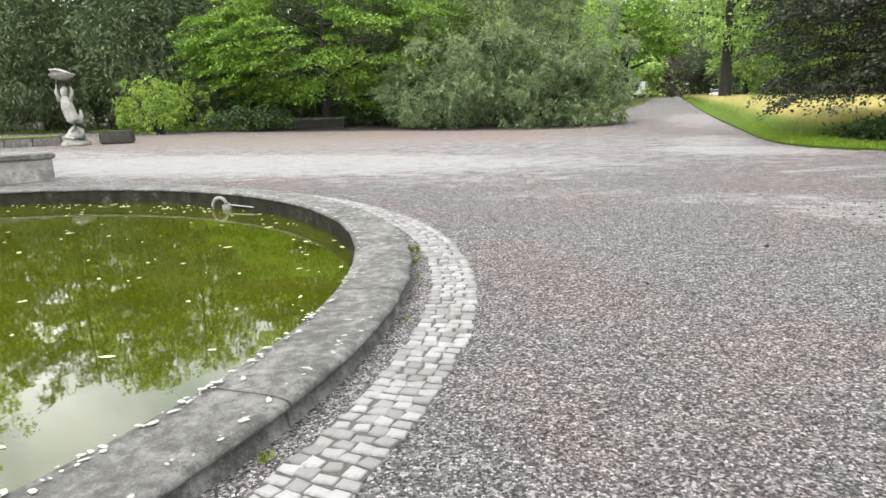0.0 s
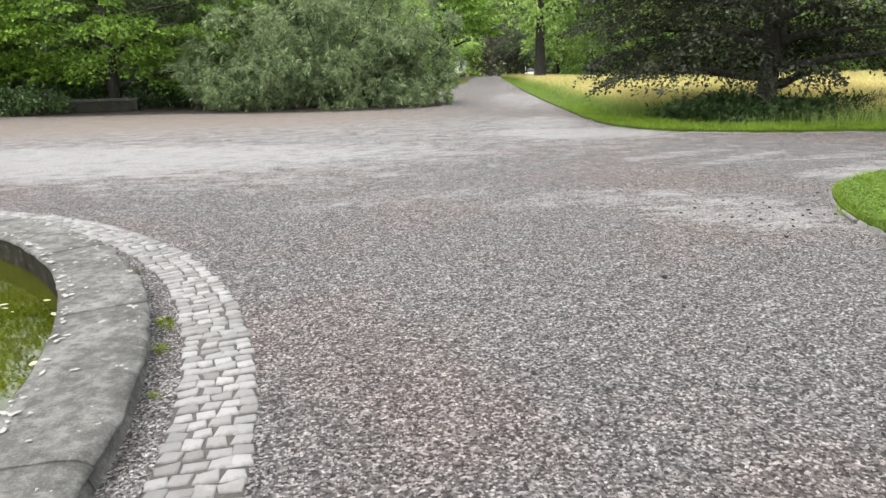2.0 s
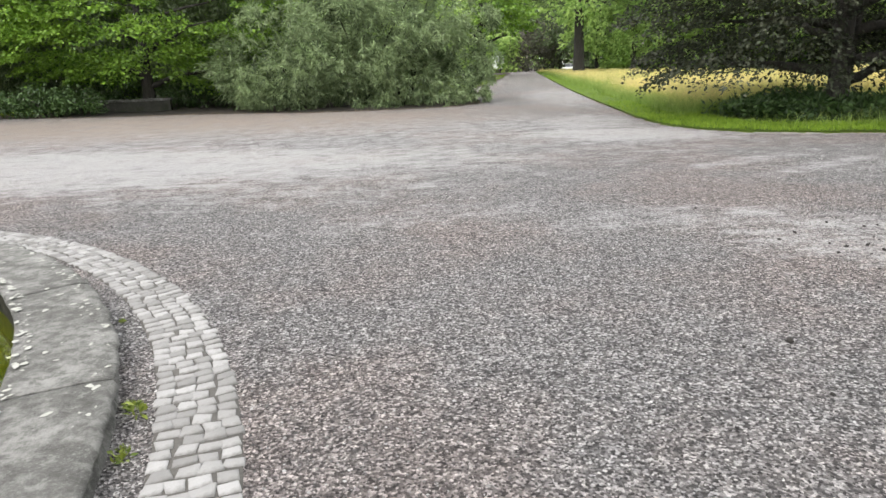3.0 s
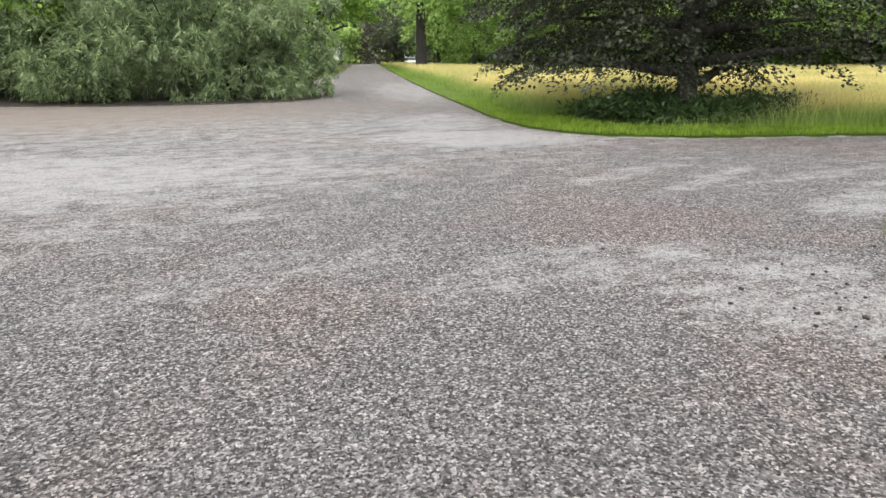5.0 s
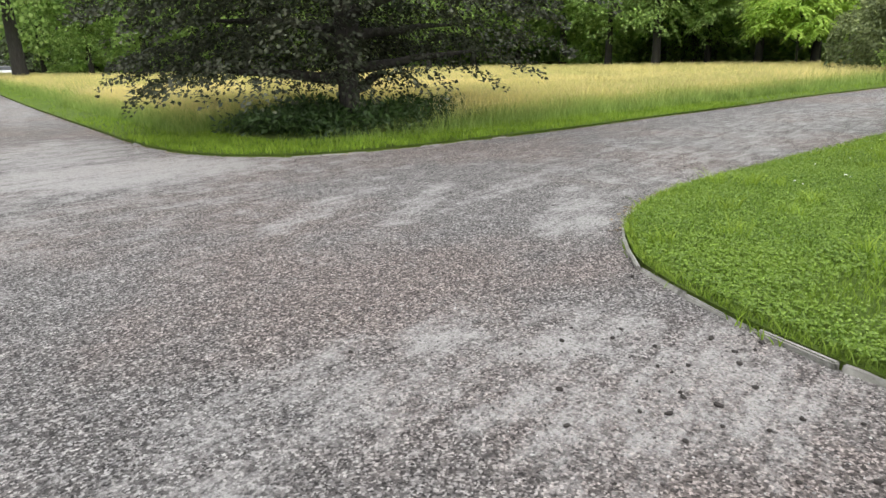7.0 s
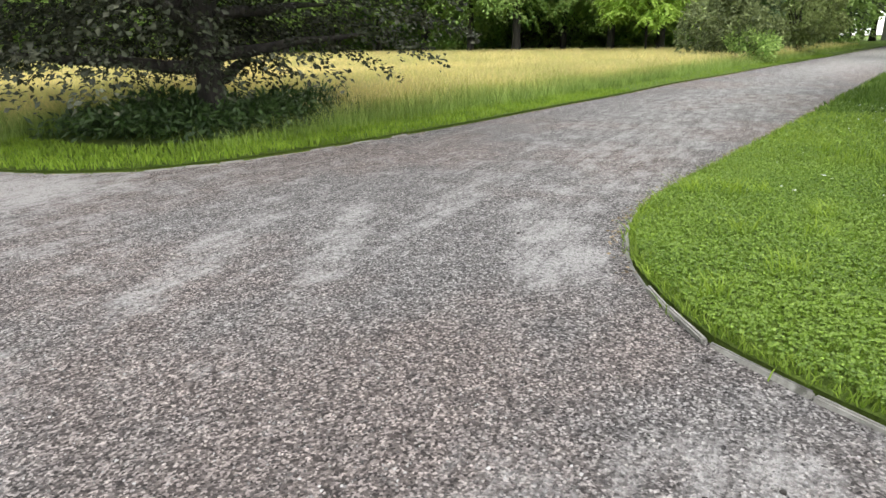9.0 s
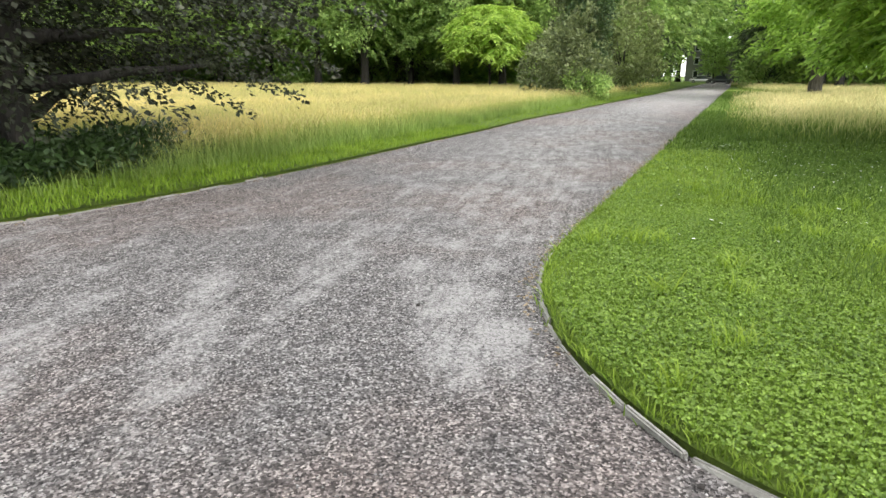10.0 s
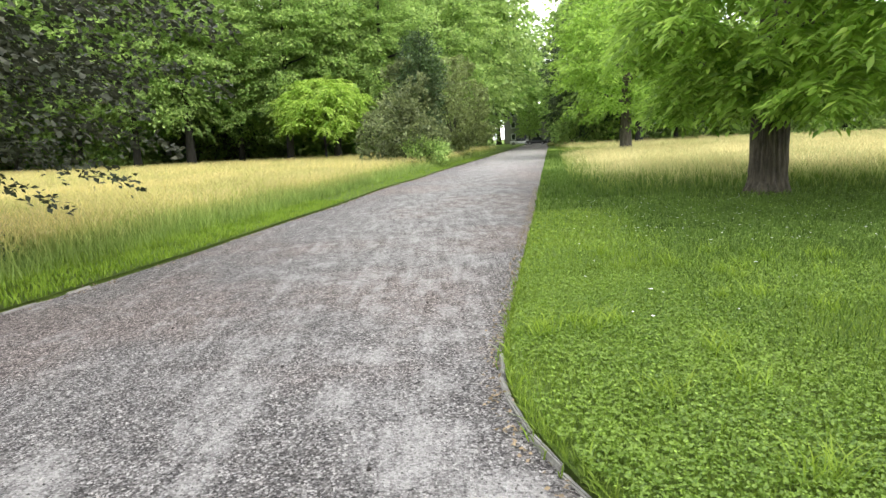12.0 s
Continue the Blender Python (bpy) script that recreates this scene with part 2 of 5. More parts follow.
M_GRAVEL = gravel_material("gravel")
M_STONE = coping_material("coping_stone")
M_BASIN = stone_material("basin_stone", (0.014, 0.014, 0.011), (0.05, 0.047, 0.038), (0.02, 0.025, 0.008))
M_KERB = stone_material("kerb_stone", (0.12, 0.115, 0.1), (0.34, 0.33, 0.305), (0.07, 0.07, 0.055), scale=4)
M_SLIME = slime_material("slimy_wet_stone")
M_JOINT = plain_material("sett_joint", (0.075, 0.07, 0.063), 0.95, 0, 0.5, 60, 0.5)
M_SETT = sett_material("granite_sett")
M_WATER = water_material("algae_water")
M_TURF = turf_material("turf")
M_SOIL = plain_material("leaf_mould", (0.055, 0.040, 0.028), 0.95, 0, 0.5, 12, 0.6)
M_LAWN = grass_material("lawn_blades", (0.10, 0.175, 0.015), (0.23, 0.335, 0.042), (0.30, 0.40, 0.065), 0.05, 0.16)
M_MEADOW = grass_material("meadow_blades", (0.15, 0.24, 0.045), (0.30, 0.40, 0.10), (0.70, 0.575, 0.225), 0.2, 0.62)
# long grass; its green is darkened to carry the walnut's shade
M_RANK_SHADED = grass_material("shaded_rank_blades", (0.05, 0.10, 0.012), (0.12, 0.195, 0.03), (0.17, 0.24, 0.05), 0.1, 0.3)
M_STRAW = grass_material("straw_blades", (0.34, 0.32, 0.11), (0.48, 0.42, 0.17), (0.60, 0.50, 0.24), 0.08, 0.35)
M_STRAWY = grass_material("ripening_blades", (0.13, 0.20, 0.03), (0.26, 0.33, 0.07), (0.66, 0.57, 0.29), 0.14, 0.42)
M_VERGE = grass_material("verge_blades", (0.125, 0.225, 0.014), (0.25, 0.37, 0.036), (0.32, 0.41, 0.065), 0.05, 0.3)
M_BARK = bark_material("grey_bark", (0.030, 0.025, 0.019), (0.15, 0.125, 0.095), moss=0.2)
M_BARK_DARK = bark_material("dark_bark", (0.010, 0.009, 0.007), (0.042, 0.036, 0.030), moss=0.15)
M_LEAF_PALE = leaf_material("grey_green_leaves", (0.026, 0.05, 0.016), (0.32, 0.41, 0.20), rough=0.4)
M_LEAF_MAPLE = leaf_material("bright_maple_leaves", (0.035, 0.095, 0.008), (0.225, 0.37, 0.045))
M_LEAF_COPPER = leaf_material("copper_leaves", (0.012, 0.016, 0.008), (0.072, 0.076, 0.048), tip=(0.038, 0.052, 0.024), glow=0.25, rough=0.5, spec=0.25)
M_LEAF_LIME = leaf_material("lime_leaves", (0.11, 0.20, 0.02), (0.31, 0.44, 0.08))
M_LEAF_SUMAC = leaf_material("sumac_leaves", (0.18, 0.32, 0.035), (0.46, 0.62, 0.12), glow=0.5)
M_LEAF_WALNUT = leaf_material("walnut_leaves", (0.10, 0.21, 0.018), (0.43, 0.62, 0.12), glow=0.62)
M_LEAF_WOOD = leaf_material("woodland_leaves", (0.105, 0.205, 0.045), (0.47, 0.63, 0.19), glow=0.56)
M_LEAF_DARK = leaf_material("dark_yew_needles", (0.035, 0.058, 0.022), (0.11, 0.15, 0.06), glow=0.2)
M_LEAF_OLIVE = leaf_material("olive_shrub_leaves", (0.06, 0.085, 0.03), (0.23, 0.27, 0.11))
# conifer green, also given to low leaves that stand in for shade
M_LEAF_CONIFER_SHADE = leaf_material("conifer_and_shade_leaves", (0.018, 0.042, 0.012), (0.065, 0.115, 0.03), glow=0.15)
M_LEAF_ROUND = leaf_material("round_shrub_leaves", (0.09, 0.12, 0.035), (0.30, 0.36, 0.13))
M_LEAF_PURPLE = leaf_material("dusky_shrub_leaves", (0.045, 0.044, 0.032), (0.125, 0.115, 0.085), glow=0.2)
M_STATUE = stone_material("weathered_statue_stone", (0.13, 0.125, 0.115), (0.36, 0.35, 0.325))
M_STEEL = plain_material("dull_steel", (0.45, 0.46, 0.47), 0.4, 0.6)
M_WHITE = plain_material("white_lacquer", (0.75, 0.76, 0.77), 0.3, 0, 0.05, 4, 0)
M_DARKCAR = plain_material("dark_lacquer", (0.03, 0.032, 0.036), 0.3, 0, 0.1, 4, 0)
M_GLASS = plain_material("car_glass", (0.03, 0.035, 0.04), 0.08, 0, 0.1, 4, 0)
M_RUBBER = plain_material("black_rubber", (0.015, 0.015, 0.015), 0.8, 0, 0.2, 30, 0.1)
M_CLOD = plain_material("dark_cone", (0.022, 0.018, 0.016), 0.9, 0, 0.4, 80, 0.5)
M_PETAL = plain_material("pale_fleck", (0.42, 0.44, 0.26), 0.7, 0, 0.3, 30, 0)
M_LICHEN = plain_material("white_lichen", (0.30, 0.30, 0.27), 0.9, 0, 0.2, 60, 0.3)
M_WEED = leaf_material("weed_leaves", (0.07, 0.12, 0.018), (0.22, 0.26, 0.045))
M_WALL = plain_material("pale_render", (0.2, 0.195, 0.185), 0.85, 0, 0.1, 3, 0.1)
M_ROOF = plain_material("grey_roof", (0.16, 0.14, 0.13), 0.8, 0, 0.2, 6, 0.2)
RNG = np.random.default_rng(7)


# ---- geometry helpers ----
def mesh_of(name, verts, faces, mats, smooth=False):
    """A mesh from an array of places and an array of triangles or quads."""
    me = bpy.data.meshes.new(name)
    verts = np.asarray(verts, dtype=np.float32).reshape(-1, 3)
    groups = faces if isinstance(faces, (list, tuple)) and len(faces) and isinstance(faces[0], np.ndarray) and faces[0].ndim == 2 else [np.asarray(faces)]
    idx = np.concatenate([g.ravel() for g in groups]).astype(np.int32)
    counts = np.concatenate([np.full(len(g), g.shape[1]) for g in groups]).astype(np.int32)
    starts = np.concatenate([[0], np.cumsum(counts)[:-1]]).astype(np.int32)
    me.vertices.add(len(verts))
    me.vertices.foreach_set("co", verts.ravel())
    me.loops.add(len(idx))
    me.loops.foreach_set("vertex_index", idx)
    me.polygons.add(len(counts))
    me.polygons.foreach_set("loop_start", starts)
    me.polygons.foreach_set("loop_total", counts)
    if smooth:
        me.polygons.foreach_set("use_smooth", np.ones(len(counts), dtype=bool))
    me.update(calc_edges=True)
    me.validate()
    me.materials.append(mats)
    return me


def put(name, me, parent=None, label="", category="", group="", kind=""):
    ob = new(name, me)
    if parent:
        ob.parent = parent
    return tagged(ob, label, category, group, kind)


def part(name, bm, material, parent=None, label="", smooth=False):
    """Links a bmesh as one mesh object under a thing or a part."""
    me = bpy.data.meshes.new(name)
    if smooth:
        for f in bm.faces:
            f.smooth = True
    bm.to_mesh(me)
    bm.free()
    me.materials.append(material)
    return put(name, me, parent, label)


def thing(name, at, label, category, group="", turn=0.0):
    e = new(name)
    e.matrix_world = pose(*at, 0, 0, turn)
    return tagged(e, label, category, group)


def box(bm, size, at=(0, 0, 0), turn=0.0, bevel=0.0):
    r = bmesh.ops.create_cube(bm, size=1, matrix=Matrix.Translation(at) @ Matrix.Rotation(radians(turn), 4, "Z") @ Matrix.Diagonal((*size, 1)))
    if bevel:
        edges = list({e for v in r["verts"] for e in v.link_edges})
        bmesh.ops.bevel(bm, geom=edges, offset=bevel, segments=2, affect="EDGES")


def tube(bm, line, radii, sides=8):
    """A tapered, bent limb along a line of places."""
    rings = []
    for i, (p, r) in enumerate(zip(line, radii)):
        a = Vector(line[max(i - 1, 0)])
        b = Vector(line[min(i + 1, len(line) - 1)])
        q = (b - a).to_track_quat("Z", "Y")
        rings.append([bm.verts.new(Vector(p) + q @ Vector((math.cos(2 * math.pi * k / sides) * r, math.sin(2 * math.pi * k / sides) * r, 0))) for k in range(sides)])
    for a, b in zip(rings, rings[1:]):
        for k in range(sides):
            bm.faces.new((a[k], a[(k + 1) % sides], b[(k + 1) % sides], b[k]))
    bm.faces.new(rings[0][::-1])
    bm.faces.new(rings[-1])


def spline(points, step=0.35, reach=60.0):
    """A smooth line through plan points; coarse where it runs far off."""
    p = [Vector((*q, 0)) for q in points]
    out = []
    for i in range(len(p) - 1):
        a, b, c, d = p[max(i - 1, 0)], p[i], p[i + 1], p[min(i + 2, len(p) - 1)]
        n = max(1, min(24, int((c - b).length / step))) if b.length < reach else 2
        for k in range(n):
            t = k / n
            out.append(0.5 * ((2 * b) + (c - a) * t + (2 * a - 5 * b + 4 * c - d) * t * t + (3 * b - a - 3 * c + d) * t ** 3))
    out.append(p[-1])
    return [(v.x, v.y) for v in out]


def slab(name, outline, z, material, label, depth=0.08):
    """A flat sheet with an edge, over a plan outline."""
    from mathutils.geometry import tessellate_polygon
    top = [Vector((x, y, z)) for x, y in outline]
    tris = tessellate_polygon([top])
    n = len(top)
    verts = [tuple(v) for v in top] + [(v.x, v.y, z - depth) for v in top]
    sides = np.array([(i, (i + 1) % n, (i + 1) % n + n, i + n) for i in range(n)])
    return put(name, mesh_of(name, verts, [np.array(tris), sides], material), None, label, "ground", "", "structure")


def inside(pts, outline):
    """Which plan points lie inside an outline."""
    o = np.asarray(outline)
    x, y = pts[:, 0], pts[:, 1]
    hit = np.zeros(len(pts), dtype=bool)
    for (x0, y0), (x1, y1) in zip(o, np.roll(o, -1, 0)):
        if y0 == y1:
            continue
        hit ^= ((y0 > y) != (y1 > y)) & (x < (x1 - x0) * (y - y0) / (y1 - y0) + x0)
    return hit


def edge_distance(pts, line):
    """How far plan points lie from a line of plan points."""
    best = np.full(len(pts), 1e9)
    for a, b in zip(line, line[1:]):
        a, b = np.asarray(a), np.asarray(b)
        d = b - a
        t = np.clip(((pts - a) @ d) / max(d @ d, 1e-9), 0, 1)
        best = np.minimum(best, np.hypot(*(pts - a - t[:, None] * d).T))
    return best


def leaves_mesh(name, at, out, length, width, material, droop=0.3, wild=0.8, level=0.9):
    """Folded leaves at places, each growing roughly along its outward way."""
    n = len(at)
    way = out + RNG.normal(0, wild, (n, 3))
    way[:, 2] -= droop
    way /= np.linalg.norm(way, axis=1)[:, None] + 1e-9
    side = np.cross(way, RNG.normal(0, 0.75, (n, 3)) + np.array((0, 0, level)))
    side /= np.linalg.norm(side, axis=1)[:, None] + 1e-9
    up = np.cross(side, way)
    ln = (length * RNG.uniform(0.7, 1.3, n))[:, None]
    wd = (width * RNG.uniform(0.7, 1.3, n))[:, None]
    v = np.stack([at, at + way * ln * 0.5 + side * wd * 0.5 + up * wd * 0.15, at + way * ln - up * ln * 0.1, at + way * ln * 0.5 - side * wd * 0.5 + up * wd * 0.15], 1)
    k = np.arange(n)[:, None] * 4
    f = np.concatenate([k + np.array([[0, 1, 2]]), k + np.array([[0, 2, 3]])])
    return mesh_of(name, v, f, material)


def cloud(clumps, per, spread, centre, flat=0.75):
    """Leaf places in clumps, with the ways in which they grow."""
    c = np.repeat(clumps, per, 0)
    off = RNG.normal(0, 1, c.shape)
    off /= np.linalg.norm(off, axis=1)[:, None]
    r = (RNG.uniform(0.25, 1.0, len(c)) ** 0.6 * spread)[:, None]
    at = c + off * r * np.array([1, 1, flat])
    way = off * 0.6 + (at - centre) / (np.linalg.norm(at - centre, axis=1)[:, None] + 1e-6) * 0.6
    return at, way


def fans(clumps, per, reach, centre, sag=0.35):
    """Leaf places in flat, outward-growing, drooping sprays, with the ways in which they grow."""
    d = (clumps - centre) * np.array((1, 1, 0.25)) + RNG.normal(0, 0.35, clumps.shape) * np.array((1, 1, 0.4))
    d /= np.linalg.norm(d, axis=1)[:, None] + 1e-6
    side = np.cross(d, np.array((0, 0, 1.0)))
    side /= np.linalg.norm(side, axis=1)[:, None] + 1e-6
    size = RNG.uniform(0.55, 1.2, len(clumps)) * reach
    c, d, side, size = (np.repeat(q, per, 0) for q in (clumps, d, side, size))
    u = RNG.uniform(-0.8, 1.0, len(c))
    w = RNG.uniform(-1, 1, len(c)) * 0.7 * np.sqrt(np.clip(1 - u * u * 0.9, 0, 1))
    at = c + d * (u * size)[:, None] + side * (w * size)[:, None]
    at[:, 2] += RNG.normal(0, 0.07, len(c)) * size - sag * size * (0.55 * np.clip(u + 0.3, 0, 2) ** 2 + 0.5 * w * w)
    return at, d * 0.9 + side * (np.sign(w) * 0.7)[:, None]


def rosettes(lobe, bumps, tips, per, size):
    """Leaf places in whorls over many billows of one rounded lobe."""
    centre = np.array(lobe[:3])
    b = crown_clumps(bumps, centre, lobe[3:], 0.82, 18, bulge=0.4)
    out = (b - centre) / np.array(lobe[3:])
    out /= np.linalg.norm(out, axis=1)[:, None]
    r = RNG.uniform(0.6, 1.25, len(b)) * size
    b, out, r = (np.repeat(q, tips, 0) for q in (b, out, r))
    n = RNG.normal(0, 1, b.shape) + out * 0.9
    n /= np.linalg.norm(n, axis=1)[:, None]
    tip = b + n * r[:, None] * np.array((1, 1, 0.8))
    tip, n = np.repeat(tip, per, 0), np.repeat(n, per, 0)
    return tip + RNG.normal(0, 0.02, tip.shape), n * 0.45 + RNG.normal(0, 0.6, tip.shape)


def feathered(name, shoots, per, stalk, leaflet, material, pairs=6):
    """Shoots with a whorl of drooping feathered leaves: stalks with leaflets in pairs."""
    base = np.repeat(shoots, per, 0)
    b = RNG.uniform(0, 2 * np.pi, len(base))
    way = np.stack([np.cos(b), np.sin(b), RNG.uniform(-0.75, 0.25, len(base))], 1)
    way /= np.linalg.norm(way, axis=1)[:, None]
    side = np.cross(way, np.array((0, 0, 1.0)))
    side /= np.linalg.norm(side, axis=1)[:, None] + 1e-6
    ln = (stalk * RNG.uniform(0.7, 1.25, len(base)))[:, None]
    ats, outs = [], []
    for k in range(2 * pairs + 1):
        u = 0.18 + 0.82 * (k // 2) / pairs
        s = 0 if k == 2 * pairs else (1 if k % 2 else -1)
        ats.append(base + way * u * ln + np.array((0, 0, -0.45)) * u * u * ln)
        outs.append(way * (0.55 if s else 1.5) + side * s + np.array((0, 0, -0.1 - 0.3 * u)))
    return leaves_mesh(name, np.concatenate(ats), np.concatenate(outs), leaflet[0], leaflet[1], material, 0.05, 0.07, 1.6)


def crown_clumps(n, centre, size, hollow=0.55, lumps=9, low=-1.0, bulge=0.28):
    """Places for clumps in an uneven crown, denser towards its outside."""
    d = RNG.normal(0, 1, (n * 3, 3))
    d /= np.linalg.norm(d, axis=1)[:, None]
    d = d[d[:, 2] > low][:n]
    swell = np.ones(len(d))
    for _ in range(lumps):
        q = RNG.normal(0, 1, 3)
        q /= np.linalg.norm(q)
        swell += bulge * np.clip((d @ q - 0.74) / 0.26, 0, 1) - bulge * 0.06
    swell = np.clip(swell, 0.7, 1.28)
    r = swell * RNG.uniform(hollow ** 3, 1, len(d)) ** (1 / 3)
    return np.asarray(centre) + d * r[:, None] * np.asarray(size)


def blades(name, pts, z, height, width, material, lean=0.35, parent=None, label=""):
    """Bent grass blades as one mesh: a strip and a tip each."""
    n = len(pts)
    h = height * RNG.uniform(0.55, 1.25, n)
    a = RNG.uniform(0, 2 * np.pi, n)
    s = np.stack([np.cos(a), np.sin(a), np.zeros(n)], 1) * (np.asarray(width) * RNG.uniform(0.7, 1.3, n))[:, None] * 0.5
    b = RNG.uniform(0, 2 * np.pi, n)
    tilt = np.stack([np.cos(b), np.sin(b), np.zeros(n)], 1) * (h * lean * RNG.uniform(0.2, 1.4, n))[:, None]
    foot = np.concatenate([pts, np.full((n, 1), z)], 1)
    mid = foot + tilt * 0.35 + np.stack([np.zeros(n), np.zeros(n), h * 0.6], 1)
    tip = foot + tilt + np.stack([np.zeros(n), np.zeros(n), h], 1)
    v = np.stack([foot - s, foot + s, mid + s * 0.8, mid - s * 0.8, tip], 1)
    k = np.arange(n)[:, None] * 5
    return put(name, mesh_of(name, v, [k + np.array([[0, 1, 2, 3]]), k + np.array([[3, 2, 4]])], material), parent, label, "grass", "", "stuff")


def scatter(x0, x1, y0, y1, per):
    n = int((x1 - x0) * (y1 - y0) * per)
    return np.stack([RNG.uniform(x0, x1, n), RNG.uniform(y0, y1, n)], 1)


# ---- ground, paths and lawns ----
POND = (-6.85, 4.01)
ROAD_EAST_SIDE = [(160, 620), (43, 165), (26, 97), (16.2, 57), (11.6, 38), (9.3, 28), (8.1, 22.6), (7.35, 19.2), (7.15, 16.9), (7.6, 15.5), (8.6, 14.6), (10.6, 13.9), (13.6, 13.2),
                  (17, 12.6), (21.2, 11.8), (26.5, 11.0), (32.5, 9.7), (38.5, 8.6), (60, 4.2), (110, -5.6), (200, -23), (620, -106)]
LAWN_EDGE = [(620, -118), (200, -28.5), (100, -8.8), (50, 0.95), (24.5, 5.9), (17.7, 7.2), (13.3, 8.08), (11.4, 8.45), (9.7, 8.78), (8.7, 8.96), (7.9, 9.0), (7.2, 8.9), (6.7, 8.76), (6.2, 8.5),
             (5.75, 8.2), (5.3, 7.65), (5.0, 7.15), (4.75, 6.6), (4.65, 5.7), (4.8, 4.2), (5.4, 2), (6.8, -1.5), (10, -7), (20, -20), (80, -90), (300, -620)]
BED_EDGE = [(-620, 60), (-80, 36), (-30, 35.2), (-20, 33.8), (-14, 31.6), (-10.5, 30.2), (-6.3, 29.5), (-2.2, 27.9), (0.5, 27.5), (2.6, 27.6), (4.3, 28.6), (5.2, 31), (7.6, 46.5), (18.2, 86), (37, 163), (154, 620)]
MEADOW_LINE = spline(ROAD_EAST_SIDE)
LAWN_LINE = spline(LAWN_EDGE, 0.2)
BED_LINE = spline(BED_EDGE)
MEADOW = MEADOW_LINE + [(620, 620)]
LAWN = LAWN_LINE + [(620, -620)]
BED = BED_LINE + [(-620, 620)]


def ring_sheet(name, radii, material, label, heights, kind="structure", sides=160):
    a = np.linspace(0, 2 * np.pi, sides, endpoint=False)
    v = np.concatenate([np.stack([POND[0] + r * np.cos(a), POND[1] + r * np.sin(a), np.full(sides, h)], 1) for r, h in zip(radii, heights)])
    k = np.arange(sides)
    f = np.concatenate([np.stack([i * sides + k, i * sides + (k + 1) % sides, (i + 1) * sides + (k + 1) % sides, (i + 1) * sides + k], 1) for i in range(len(radii) - 1)])
    return put(name, mesh_of(name, v, f[:, ::-1], material), None, label, "ground", "", kind)


ring_sheet("ground", (5.9, 6.3, 7, 9, 14, 25, 60, 200, 1500), M_GRAVEL, "grey and pinkish gravel ground with dusty worn patches", (0,) * 9)
slab("meadow_ground", MEADOW, 0.05, M_TURF, "meadow turf between the two gravel paths")
slab("lawn_ground", LAWN, 0.05, M_TURF, "clover lawn turf beside the gravel path")
slab("planting_bed", BED, 0.008, M_SOIL, "dark leaf-mould soil bed under the shrubs")

# ---- fountain basin ----
def basin():
    base = thing("fountain_basin", (POND[0], POND[1], 0), "round stone fountain basin with a worn, lichened coping", "fountain")
    sides = 22
    gap = 0.0012
    # the coping: long curved stones with a rounded, chipped nose that overhangs the base course
    profile = [(5.59, 0.094), (5.58, 0.108), (5.60, 0.126), (5.66, 0.132), (5.94, 0.140), (6.015, 0.138), (6.055, 0.129), (6.072, 0.110), (6.066, 0.092), (6.034, 0.080), (6.062, 0.0), (6.067, -0.03)]
    for s in range(sides):
        a0, a1 = 2 * math.pi * s / sides + gap, 2 * math.pi * (s + 1) / sides - gap
        n = 34
        v, f = [], []
        for k in range(n + 1):
            a = a0 + (a1 - a0) * k / n
            for j, (r, z) in enumerate(profile):
                p = Vector((r * math.cos(a), r * math.sin(a), z))
                w = noise.noise(p * 5) * 0.010 + noise.noise(p * 14) * 0.020 * (1 if 5 <= j <= 9 else 0.25)
                v.append((p.x + w * math.cos(a), p.y + w * math.sin(a), p.z + w * 0.6))
        m = len(profile)
        for k in range(n):
            for j in range(m):
                f.append((k * m + j, k * m + (j + 1) % m, (k + 1) * m + (j + 1) % m, (k + 1) * m + j))
        me = mesh_of("coping_stone", v, np.array(f), M_STONE, smooth=True)
        bm = bmesh.new()
        bm.from_mesh(me)
        bm.verts.ensure_lookup_table()
        bm.faces.new([bm.verts[j] for j in range(m)])
        bm.faces.new([bm.verts[n * m + j] for j in reversed(range(m))])
        bmesh.ops.recalc_face_normals(bm, faces=bm.faces)
        bm.to_mesh(me)
        bm.free()
        put("coping_stone", me, base)

    def band(name, r0, r1, z0, z1, material, label):
        a = np.linspace(0, 2 * np.pi, 128, endpoint=False)
        v = np.concatenate([np.stack([r * np.cos(a), r * np.sin(a), np.full(128, z)], 1) for r, z in ((r0, z0), (r0, z1), (r1, z1), (r1, z0))])
        k = np.arange(128)
        f = np.concatenate([np.stack([i * 128 + k, i * 128 + (k + 1) % 128, j * 128 + (k + 1) % 128, j * 128 + k], 1) for i, j in ((0, 1), (1, 2), (2, 3), (3, 0))])
        put(name, mesh_of(name, v, f, material), base, label)

    band("inner_wall", 5.598, 5.66, -0.6, 0.094, M_SLIME, "dark wet inner wall")
    return base


basin()
a = np.linspace(0, 2 * np.pi, 96, endpoint=False)
water_v = np.concatenate([[[0, 0, 0]], np.stack([5.605 * np.cos(a), 5.605 * np.sin(a), np.zeros(96)], 1)]) + np.array([POND[0], POND[1], -0.10])
water_f = np.stack([np.zeros(96, int), 1 + np.arange(96), 1 + (np.arange(96) + 1) % 96], 1)
put("water", mesh_of("water", water_v, water_f, M_WATER), None, "still green algae-filled pond water", "water", "", "structure")


